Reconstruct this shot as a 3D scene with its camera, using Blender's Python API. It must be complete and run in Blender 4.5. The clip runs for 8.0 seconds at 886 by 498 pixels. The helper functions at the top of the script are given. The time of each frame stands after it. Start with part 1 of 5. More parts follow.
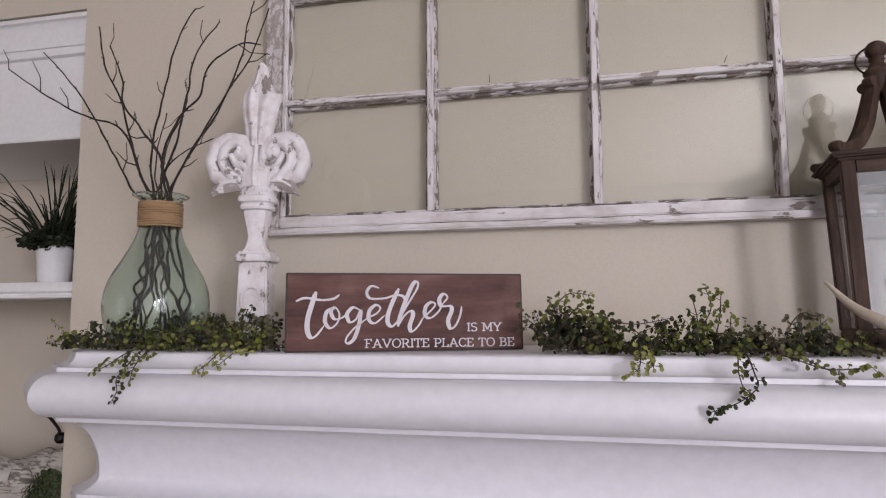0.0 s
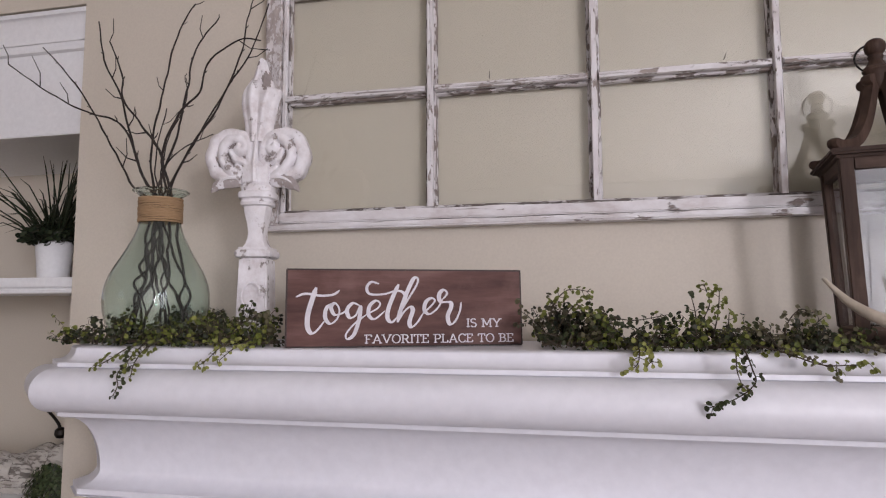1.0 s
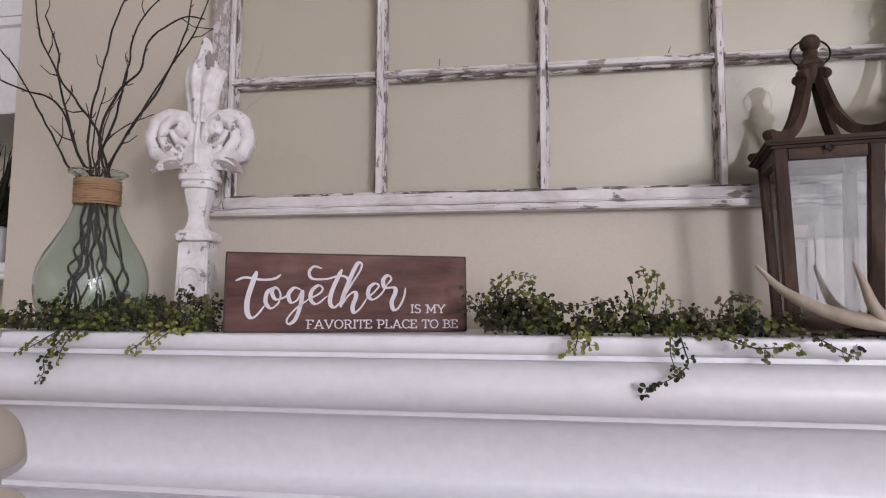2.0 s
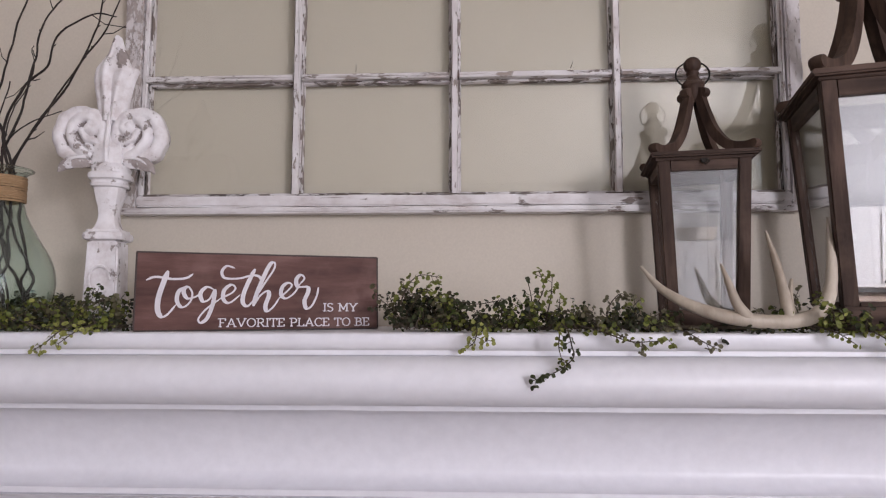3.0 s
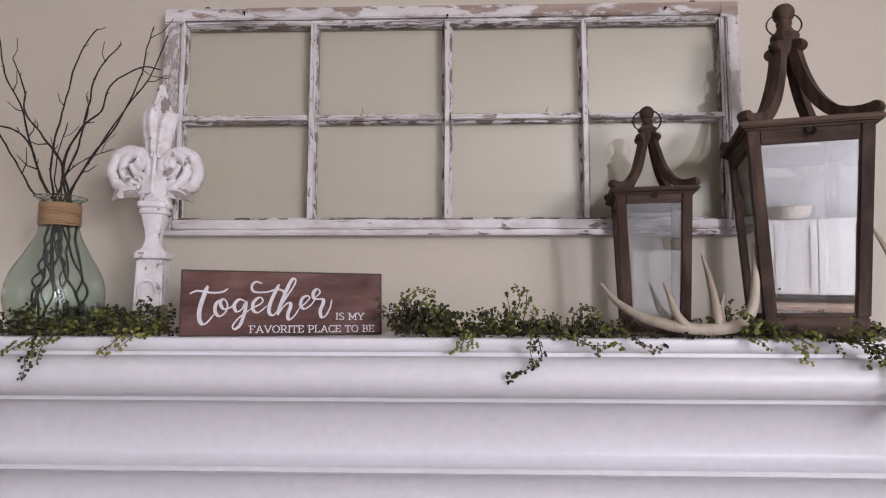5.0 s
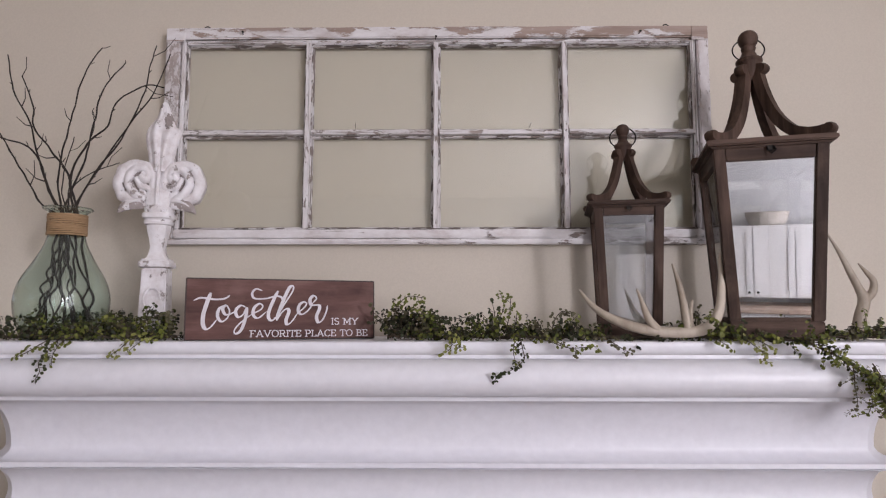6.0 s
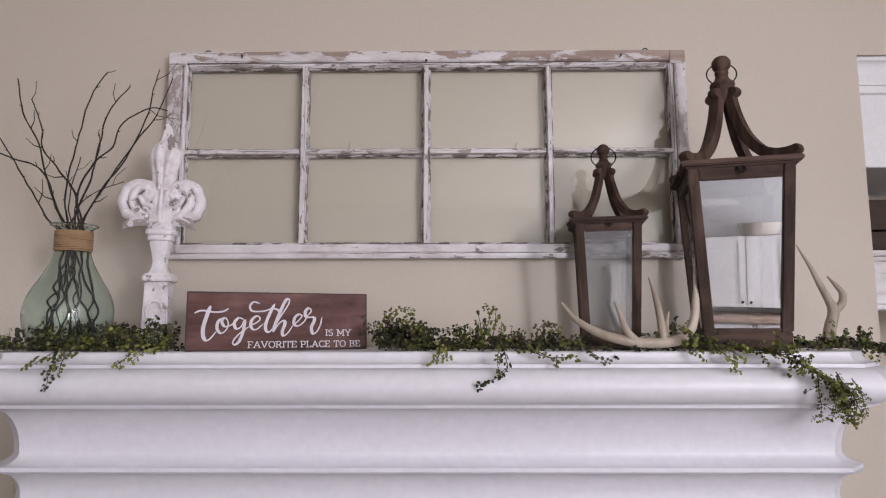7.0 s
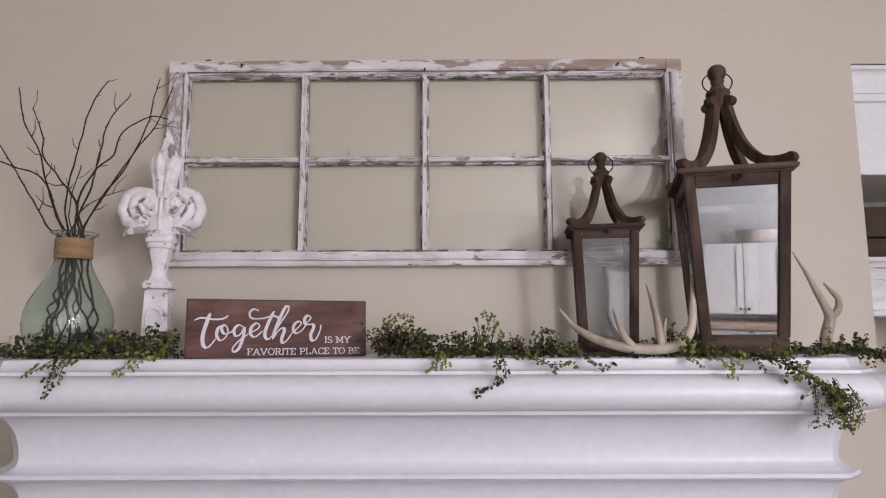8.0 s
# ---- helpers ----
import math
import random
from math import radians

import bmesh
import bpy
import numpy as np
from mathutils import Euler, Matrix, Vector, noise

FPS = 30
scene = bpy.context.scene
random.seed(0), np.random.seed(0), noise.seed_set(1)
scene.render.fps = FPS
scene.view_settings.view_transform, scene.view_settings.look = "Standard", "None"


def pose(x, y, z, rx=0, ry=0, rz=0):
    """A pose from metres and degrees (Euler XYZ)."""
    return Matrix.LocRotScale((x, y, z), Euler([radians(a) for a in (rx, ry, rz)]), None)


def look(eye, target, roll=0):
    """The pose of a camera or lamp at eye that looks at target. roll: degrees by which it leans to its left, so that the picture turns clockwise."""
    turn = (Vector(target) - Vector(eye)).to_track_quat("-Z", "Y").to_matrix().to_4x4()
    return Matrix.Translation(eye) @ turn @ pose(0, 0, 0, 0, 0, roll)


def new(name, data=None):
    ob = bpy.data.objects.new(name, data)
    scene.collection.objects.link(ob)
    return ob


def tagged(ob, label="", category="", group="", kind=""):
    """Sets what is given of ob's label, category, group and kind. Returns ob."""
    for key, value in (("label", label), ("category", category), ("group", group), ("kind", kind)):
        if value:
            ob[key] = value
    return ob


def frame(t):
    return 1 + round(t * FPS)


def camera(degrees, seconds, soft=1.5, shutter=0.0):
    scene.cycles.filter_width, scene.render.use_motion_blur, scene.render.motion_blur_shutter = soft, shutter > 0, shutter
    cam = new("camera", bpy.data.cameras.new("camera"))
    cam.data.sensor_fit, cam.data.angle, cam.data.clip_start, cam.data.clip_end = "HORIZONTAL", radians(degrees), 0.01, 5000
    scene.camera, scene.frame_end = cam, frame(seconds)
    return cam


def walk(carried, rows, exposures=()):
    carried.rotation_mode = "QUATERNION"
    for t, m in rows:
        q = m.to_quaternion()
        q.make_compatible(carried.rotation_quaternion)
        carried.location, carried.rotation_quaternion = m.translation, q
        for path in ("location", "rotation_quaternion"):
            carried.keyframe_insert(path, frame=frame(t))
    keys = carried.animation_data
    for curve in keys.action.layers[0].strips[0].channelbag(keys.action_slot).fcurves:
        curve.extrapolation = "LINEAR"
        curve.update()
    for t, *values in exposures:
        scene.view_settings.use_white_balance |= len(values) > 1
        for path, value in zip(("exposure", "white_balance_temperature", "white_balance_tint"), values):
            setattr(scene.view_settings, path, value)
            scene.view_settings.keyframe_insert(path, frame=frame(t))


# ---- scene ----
cam = camera(70.4, 8.0, 1.15)
PATH = [
    (0, (0.055, 0.005, 1.457), (-0.364, 1.951, 1.658), -0.3),
    (0.5, (0.052, 0.002, 1.457), (-0.364, 1.948, 1.654), -0.3),
    (1, (0.054, 0.002, 1.457), (-0.361, 1.95, 1.645), -0.2),
    (1.2, (0.053, 0.006, 1.448), (-0.361, 1.953, 1.647), -0.1),
    (2.3, (0.091, 0.014, 1.438), (-0.135, 1.993, 1.615), 0.1),
    (2.5, (0.097, 0.008, 1.44), (-0.077, 1.992, 1.613), 0.0),
    (3, (0.115, -0.025, 1.439), (0.026, 1.965, 1.618), 0.0),
    (3.5, (0.137, -0.09, 1.441), (0.059, 1.901, 1.614), 0.1),
    (4, (0.141, -0.161, 1.44), (0.065, 1.829, 1.624), 0.0),
    (4.5, (0.133, -0.19, 1.44), (0.066, 1.799, 1.631), 0.1),
    (4.7, (0.125, -0.192, 1.442), (0.056, 1.797, 1.637), 0.1),
    (5.8, (0.119, -0.26, 1.451), (0.086, 1.729, 1.649), 0.1),
    (6, (0.118, -0.275, 1.449), (0.096, 1.714, 1.656), -0.0),
    (6.5, (0.129, -0.311, 1.452), (0.109, 1.676, 1.672), -0.1),
    (7, (0.137, -0.334, 1.452), (0.12, 1.652, 1.69), -0.1),
    (7.5, (0.138, -0.341, 1.454), (0.124, 1.643, 1.704), -0.2),
    (8, (0.136, -0.341, 1.451), (0.125, 1.642, 1.712), -0.2),
]
walk(cam, [(t, look(eye, target, roll)) for t, eye, target, roll in PATH], [(0.0, 0.0, 6500, 21), (8.0, 0.0, 6500, 21)])

# ---- world and light ----
world = bpy.data.worlds.new("world")
scene.world = world
world.use_nodes = True
wn = world.node_tree.nodes
sky = wn.new("ShaderNodeTexSky")
sky.sky_type, sky.sun_disc, sky.sun_elevation, sky.sun_rotation = "NISHITA", False, radians(40), radians(200)
wn["Background"].inputs[1].default_value = 0.12
world.node_tree.links.new(sky.outputs[0], wn["Background"].inputs[0])


def assumed_window_lamp(name, m, w, h, watts, colour):
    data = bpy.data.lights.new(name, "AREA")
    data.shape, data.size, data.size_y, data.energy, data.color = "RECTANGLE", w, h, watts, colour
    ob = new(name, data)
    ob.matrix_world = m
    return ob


CEILING = 2.75
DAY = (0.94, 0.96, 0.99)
# area lamps added for the light, in window openings assumed out of view
assumed_window_lamp("window_light", look((2.16, -1.9, 1.5), (0, -1.9, 1.5)), 1.9, 1.8, 35, DAY)
# added to brighten the cabinets that the lantern glass mirrors
assumed_window_lamp("window_light", look((2.16, -3.55, 1.55), (0, -3.55, 1.55)), 0.8, 1.0, 62, DAY)
# smaller added lamp within the patio opening, for crisper lantern shadows
assumed_window_lamp("window_light", look((2.13, -2.2, 1.95), (0.9, -1.2, 1.9)), 0.36, 0.44, 36, DAY)
assumed_window_lamp("window_light", look((-3.76, -2.55, 1.88), (0, -2.55, 1.88)), 1.7, 1.3, 3, DAY)


# ---- materials ----
def nodes_of(name):
    m = bpy.data.materials.new(name)
    m.use_nodes = True
    return m, m.node_tree.nodes, m.node_tree.links, m.node_tree.nodes["Principled BSDF"]


def noise_tex(n, l, scale, detail=4.0, stretch=(1, 1, 1), rough=0.55, seed=0.0):
    tc = n.new("ShaderNodeTexCoord")
    mp = n.new("ShaderNodeMapping")
    mp.inputs["Scale"].default_value = stretch
    mp.inputs["Location"].default_value = (seed, seed * 1.7, seed * 0.6)
    l.new(tc.outputs["Object"], mp.inputs[0])
    t = n.new("ShaderNodeTexNoise")
    t.inputs["Scale"].default_value, t.inputs["Detail"].default_value, t.inputs["Roughness"].default_value = scale, detail, rough
    l.new(mp.outputs[0], t.inputs["Vector"])
    return t.outputs["Fac"]


def ramp(n, l, fac, stops):
    r = n.new("ShaderNodeValToRGB")
    e = r.color_ramp.elements
    while len(e) < len(stops):
        e.new(0.5)
    for k, (p, c) in zip(e, stops):
        k.position, k.color = p, (*c, 1) if len(c) == 3 else c
    l.new(fac, r.inputs[0])
    return r.outputs[0]


def mixc(n, l, fac, a, b, mode="MIX"):
    m = n.new("ShaderNodeMix")
    m.data_type, m.blend_type = "RGBA", mode
    for sock, v in ((m.inputs[0], fac), (m.inputs[6], a), (m.inputs[7], b)):
        if isinstance(v, (int, float)):
            sock.default_value = v
        elif isinstance(v, tuple):
            sock.default_value = (*v, 1)
        else:
            l.new(v, sock)
    return m.outputs[2]


def bump(n, l, p, height, strength, dist=0.002):
    b = n.new("ShaderNodeBump")
    b.inputs["Strength"].default_value, b.inputs["Distance"].default_value = strength, dist
    l.new(height, b.inputs["Height"])
    l.new(b.outputs[0], p.inputs["Normal"])


def plain(name, a, b, rough=0.5, scale=30, bump_scale=200, bump_strength=0.1, stretch=(1, 1, 1), metal=0.0, spec=0.5):
    """Two close colours in cloudy patches, with a fine relief."""
    m, n, l, p = nodes_of(name)
    big = ramp(n, l, noise_tex(n, l, scale, 5, stretch), [(0.3, a), (0.7, b)])
    fine = noise_tex(n, l, bump_scale, 3, stretch)
    c = mixc(n, l, 0.12, big, ramp(n, l, fine, [(0.3, tuple(v * 0.7 for v in a)), (0.7, tuple(min(1, v * 1.2) for v in b))]))
    l.new(c, p.inputs["Base Color"])
    p.inputs["Metallic"].default_value, p.inputs["Specular IOR Level"].default_value = metal, spec
    rr = n.new("ShaderNodeMapRange")
    l.new(noise_tex(n, l, scale * 2.3, 3, stretch), rr.inputs[0])
    rr.inputs[3].default_value, rr.inputs[4].default_value = max(0.03, rough - 0.08), min(1, rough + 0.08)
    l.new(rr.outputs[0], p.inputs["Roughness"])
    bump(n, l, p, fine, bump_strength)
    return m


def chipped(name, amount, wood_a, wood_b, along=(1, 1, 1), seed=0.0, flake=38.0, paint=(0.80, 0.775, 0.785), streaks=0.5, detail=10, lean=(0, 0, 0)):
    """White paint that has flaked off weathered wood; amount: the share that is bare, 0 to 1. along: the grain's stretch; streaks: thin cracks along it; lean: more bare wood per metre along x and z, from a middle height."""
    m, n, l, p = nodes_of(name)
    grain = noise_tex(n, l, 70, 6, along, 0.6, seed)
    wood = ramp(n, l, grain, [(0.3, wood_a), (0.7, wood_b)])
    flakes = noise_tex(n, l, flake, detail, tuple(0.30 + 0.70 * v for v in along), 0.66, seed + 3)
    if lean[0] or lean[1]:
        tc, sep = n.new("ShaderNodeTexCoord"), n.new("ShaderNodeSeparateXYZ")
        l.new(tc.outputs["Object"], sep.inputs[0])
        for axis, gain, off in ((0, lean[0], 0.0), (2, lean[1], -lean[1] * lean[2])):
            ma, ad = n.new("ShaderNodeMath"), n.new("ShaderNodeMath")
            ma.operation = "MULTIPLY_ADD"
            ma.inputs[1].default_value, ma.inputs[2].default_value = gain, off
            l.new(sep.outputs[axis], ma.inputs[0])
            l.new(flakes, ad.inputs[0])
            l.new(ma.outputs[0], ad.inputs[1])
            flakes = ad.outputs[0]
    edge = 0.5 + 0.22 * (1 - 2 * amount)
    mask = ramp(n, l, flakes, [(edge - 0.024, (0, 0, 0)), (edge + 0.02, (1, 1, 1))])
    thin = noise_tex(n, l, 150, 7, tuple(0.45 * v if v < 1 else 1.0 for v in along), 0.6, seed + 11)
    crack = ramp(n, l, thin, [(0.60 - 0.08 * streaks, (0, 0, 0)), (0.66 - 0.06 * streaks, (1, 1, 1))])
    mask = mixc(n, l, 1.0, mask, crack, "LIGHTEN")
    dirt = noise_tex(n, l, 30, 8, tuple(0.4 + 0.6 * v for v in along), 0.65, seed + 7)
    white = ramp(n, l, dirt, [(0.3, tuple(v * k for v, k in zip(paint, (0.68, 0.62, 0.60)))), (0.46, tuple(v * k for v, k in zip(paint, (0.88, 0.86, 0.85)))), (0.62, paint)])
    l.new(mixc(n, l, mask, white, wood), p.inputs["Base Color"])
    rr = n.new("ShaderNodeMapRange")
    l.new(mask, rr.inputs[0])
    rr.inputs[3].default_value, rr.inputs[4].default_value = 0.5, 0.85
    l.new(rr.outputs[0], p.inputs["Roughness"])
    h = n.new("ShaderNodeMath")
    h.operation = "MULTIPLY_ADD"
    h.inputs[1].default_value = -1.0
    l.new(mask, h.inputs[0])
    l.new(mixc(n, l, 0.35, dirt, grain), h.inputs[2])
    bump(n, l, p, h.outputs[0], 0.7, 0.0018)
    return m


def wood(name, dark, mid, light, along, scale=40, rough=0.55, seed=0.0):
    m, n, l, p = nodes_of(name)
    g = noise_tex(n, l, scale, 8, along, 0.62, seed)
    c = ramp(n, l, g, [(0.25, dark), (0.5, mid), (0.75, light)])
    worn = noise_tex(n, l, 14, 6, (1, 1, 1), 0.6, seed + 5)
    c = mixc(n, l, ramp(n, l, worn, [(0.5, (0, 0, 0)), (0.75, (0.5, 0.5, 0.5))]), c, light)
    l.new(c, p.inputs["Base Color"])
    p.inputs["Roughness"].default_value, p.inputs["Specular IOR Level"].default_value = rough, 0.2
    bump(n, l, p, g, 0.35, 0.001)
    return m


def clear_glass(name, tint, gloss_rough=0.0, floor_gloss=0.04, rise=4.0):
    """Thin glass: light passes straight through, tinted, and the surface mirrors more towards grazing sight."""
    m, n, l, p = nodes_of(name)
    n.remove(p)
    tr, gl, mx, lw = (n.new("ShaderNode" + k) for k in ("BsdfTransparent", "BsdfGlossy", "MixShader", "LayerWeight"))
    lw.inputs[0].default_value = 0.5
    tr.inputs[0].default_value = (*tint, 1)
    gl.inputs["Roughness"].default_value = gloss_rough
    pw, ma = n.new("ShaderNodeMath"), n.new("ShaderNodeMath")
    pw.operation, ma.operation = "POWER", "MULTIPLY_ADD"
    pw.inputs[1].default_value = rise
    ma.inputs[1].default_value, ma.inputs[2].default_value = 0.9 - floor_gloss, floor_gloss
    l.new(lw.outputs["Facing"], pw.inputs[0])
    l.new(pw.outputs[0], ma.inputs[0])
    l.new(ma.outputs[0], mx.inputs[0])
    l.new(tr.outputs[0], mx.inputs[1])
    l.new(gl.outputs[0], mx.inputs[2])
    l.new(mx.outputs[0], n["Material Output"].inputs[0])
    return m


def leaf_mat(name, stops):
    m, n, l, p = nodes_of(name)
    g = n.new("ShaderNodeNewGeometry")
    c = ramp(n, l, g.outputs["Random Per Island"], stops)
    l.new(mixc(n, l, ramp(n, l, noise_tex(n, l, 260, 3), [(0.4, (0, 0, 0)), (0.7, (0.35, 0.35, 0.35))]), c, (0.09, 0.06, 0.035)), p.inputs["Base Color"])
    p.inputs["Roughness"].default_value = 0.5
    p.inputs["Specular IOR Level"].default_value = 0.25
    return m


WALL = plain("beige_wall_paint", (0.60, 0.54, 0.455), (0.625, 0.565, 0.48), 0.6, 1.2, 260, 0.06, spec=0.4)
CEIL = plain("ceiling_paint", (0.78, 0.77, 0.74), (0.8, 0.79, 0.76), 0.8, 1.5, 120, 0.2)
FLOOR = wood("oak_floor", (0.06, 0.034, 0.02), (0.10, 0.06, 0.036), (0.15, 0.095, 0.055), (1, 0.08, 1), 12, 0.4)
WHITE = plain("gloss_white_paint", (0.765, 0.76, 0.805), (0.785, 0.78, 0.825), 0.40, 5, 60, 0.012)
SHELF = plain("shelf_white_paint", (0.79, 0.79, 0.80), (0.82, 0.82, 0.83), 0.4, 6, 120, 0.05)
TANW = (0.46, 0.36, 0.31)
SASH_H = chipped("flaking_white_paint", 0.15, (0.17, 0.14, 0.13), (0.40, 0.33, 0.30), (0.12, 1, 1), 1.0, 50, streaks=-0.3, lean=(0.20, -2.6, 0.020))
SASH_BAR = chipped("flaking_bar_paint", 0.36, (0.16, 0.13, 0.118), (0.41, 0.345, 0.31), (0.05, 1, 1), 12.0, 110, streaks=0.3)
# bare worn edges, coloured darker to draw the thin shadow beside the glass
SASH_EDGE = chipped("bare_shadowed_edge", 0.50, (0.08, 0.065, 0.058), (0.33, 0.27, 0.24), (0.07, 1, 1), 31.0, 90, streaks=0.4)
SASH_EDGE_V = chipped("bare_shadowed_edge_upright", 0.46, (0.08, 0.065, 0.058), (0.33, 0.27, 0.24), (1, 1, 0.07), 33.0, 90, streaks=0.4)
SASH_V = chipped("flaking_white_paint_upright", 0.29, (0.18, 0.15, 0.135), (0.44, 0.37, 0.335), (1, 1, 0.05), 2.0, 110, streaks=0.3)
SASH_TOP = chipped("flaking_paint_on_bare_wood", 0.46, (0.30, 0.22, 0.185), TANW, (0.10, 1, 1), 4.0, 34, streaks=-0.2, lean=(0.11, 4.2, 0.452))
SASH_STILE = chipped("worn_stile_paint", 0.36, (0.34, 0.29, 0.27), (0.54, 0.47, 0.44), (1, 1, 0.40), 6.0, 120, (0.74, 0.705, 0.71), 0.1, lean=(-0.10, 0.0, 0.0))
FINIAL = chipped("distressed_white_paint", 0.25, (0.28, 0.24, 0.225), (0.42, 0.37, 0.35), (1, 1, 1), 3.0, 36, (0.84, 0.82, 0.84), -1.6, 5)
FINIAL_BARE = plain("bare_grey_wood", (0.24, 0.20, 0.19), (0.33, 0.285, 0.27), 0.75, 60, 300, 0.3)
FINIAL_WORN = chipped("worn_carving_hollows", 0.62, (0.30, 0.255, 0.245), (0.44, 0.39, 0.37), (1, 1, 1), 9.0, 40, (0.82, 0.80, 0.82), -1.6, 4)
SIGN = wood("stained_red_brown_wood", (0.040, 0.017, 0.014), (0.125, 0.060, 0.051), (0.24, 0.138, 0.120), (0.16, 1, 1), 30, 0.6, 2.0)
SIGN_EDGE = plain("dark_stained_edge", (0.03, 0.016, 0.013), (0.05, 0.028, 0.022), 0.6, 30, 200, 0.3)
LETTER = plain("white_lettering", (0.60, 0.57, 0.60), (0.70, 0.67, 0.70), 0.6, 60, 400, 0.1)
LANTERN = wood("weathered_brown_wood", (0.019, 0.0115, 0.0085), (0.060, 0.036, 0.027), (0.150, 0.096, 0.073), (1, 1, 0.1), 45, 0.6, 5.0)
LANTERN_H = wood("weathered_brown_wood_rail", (0.019, 0.0115, 0.0085), (0.060, 0.036, 0.027), (0.150, 0.096, 0.073), (0.1, 0.1, 1), 45, 0.6, 8.0)
IRON = plain("dark_iron", (0.018, 0.016, 0.015), (0.03, 0.026, 0.023), 0.45, 60, 300, 0.2, metal=0.8)
BONE = plain("antler_bone", (0.26, 0.20, 0.145), (0.58, 0.51, 0.42), 0.5, 15, 160, 0.25, (1, 1, 0.3))
BARK = plain("dark_twig_bark", (0.010, 0.007, 0.006), (0.032, 0.021, 0.016), 0.75, 60, 300, 0.4)
JUTE = plain("jute_twine", (0.34, 0.21, 0.11), (0.46, 0.30, 0.165), 0.85, 120, 700, 0.5, (1, 1, 4))
GLASS = clear_glass("lantern_glass", (0.97, 0.98, 0.98), 0.0, 0.55)
DUSTY = clear_glass("dusty_lantern_glass", (0.95, 0.955, 0.955), 0.0, 0.20)
OLDGLASS = clear_glass("old_window_glass", (0.970, 0.980, 0.960), 0.03, 0.08)
VASEGLASS, vn, vl, vp = nodes_of("green_vase_glass")
vp.inputs["Base Color"].default_value = (0.745, 0.835, 0.805, 1)
vp.inputs["Transmission Weight"].default_value, vp.inputs["IOR"].default_value, vp.inputs["Roughness"].default_value = 1.0, 1.47, 0.0
bump(vn, vl, vp, noise_tex(vn, vl, 26, 2), 0.12, 0.004)
PALEWOOD = wood("pale_worktop_wood", (0.36, 0.26, 0.20), (0.50, 0.38, 0.31), (0.60, 0.48, 0.40), (0.08, 1, 1), 20, 0.4, 3.0)
KITCHEN = plain("pale_kitchen_paint", (0.60, 0.61, 0.63), (0.63, 0.64, 0.66), 0.6, 1.4, 200, 0.1)
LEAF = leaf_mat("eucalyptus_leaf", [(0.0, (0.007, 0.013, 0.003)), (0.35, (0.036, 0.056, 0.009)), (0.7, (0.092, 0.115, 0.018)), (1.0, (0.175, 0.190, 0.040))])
# darker leaf copy: dark sprays, and painted shade low inside the foliage
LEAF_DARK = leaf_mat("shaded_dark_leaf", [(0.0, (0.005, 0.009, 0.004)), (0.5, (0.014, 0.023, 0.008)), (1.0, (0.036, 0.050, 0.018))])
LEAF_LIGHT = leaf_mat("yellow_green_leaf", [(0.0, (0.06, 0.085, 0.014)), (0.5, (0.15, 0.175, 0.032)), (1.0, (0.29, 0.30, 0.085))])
LEAF_BROWN = leaf_mat("brown_tinged_leaf", [(0.0, (0.03, 0.028, 0.015)), (0.5, (0.075, 0.07, 0.035)), (1.0, (0.13, 0.12, 0.07))])
STEM = plain("brown_stem", (0.035, 0.024, 0.015), (0.07, 0.05, 0.03), 0.7, 60, 300, 0.2)


# ---- building helpers ----
def mesh_ob(name, bm, material, smooth=True, angle=35):
    me = bpy.data.meshes.new(name)
    bmesh.ops.recalc_face_normals(bm, faces=bm.faces[:])
    if smooth:
        for f in bm.faces:
            f.smooth = True
        lim = radians(angle)
        for e in bm.edges:
            if len(e.link_faces) == 2 and e.calc_face_angle(0) > lim:
                e.smooth = False
    bm.to_mesh(me)
    bm.free()
    me.materials.append(material)
    return new(name, me)


def part(name, bm, material, parent, label="", smooth=True):
    ob = mesh_ob(name, bm, material, smooth)
    ob.parent = parent
    return tagged(ob, label)


def thing(name, m, label, category, group="", kind=""):
    ob = new(name)
    ob.empty_display_size = 0.05
    ob.matrix_world = m
    return tagged(ob, label, category, group, kind)


def box(bm, x0, x1, y0, y1, z0, z1, bevel=0.0, m=None, segs=2):
    r = bmesh.ops.create_cube(bm, size=1)
    vs = r["verts"]
    bmesh.ops.transform(bm, matrix=Matrix.Translation(((x0 + x1) / 2, (y0 + y1) / 2, (z0 + z1) / 2)) @ Matrix.Diagonal((x1 - x0, y1 - y0, z1 - z0, 1)), verts=vs)
    if bevel:
        es = list({e for v in vs for e in v.link_edges})
        o = bmesh.ops.bevel(bm, geom=es, offset=bevel, segments=segs, affect="EDGES", clamp_overlap=True)
        vs = list({v for f in o["faces"] for v in f.verts} | {v for v in vs if v.is_valid})
    if m is not None:
        bmesh.ops.transform(bm, matrix=m, verts=vs)
    return vs


def boxed(*a, **k):
    bm = bmesh.new()
    box(bm, *a, **k)
    return bm


def prism(bm, bottom, top):
    """A six-sided solid between two rings of four points."""
    vs = [bm.verts.new(p) for p in (*bottom, *top)]
    for q in ((3, 2, 1, 0), (4, 5, 6, 7), (0, 1, 5, 4), (1, 2, 6, 5), (2, 3, 7, 6), (3, 0, 4, 7)):
        bm.faces.new([vs[i] for i in q])
    return vs


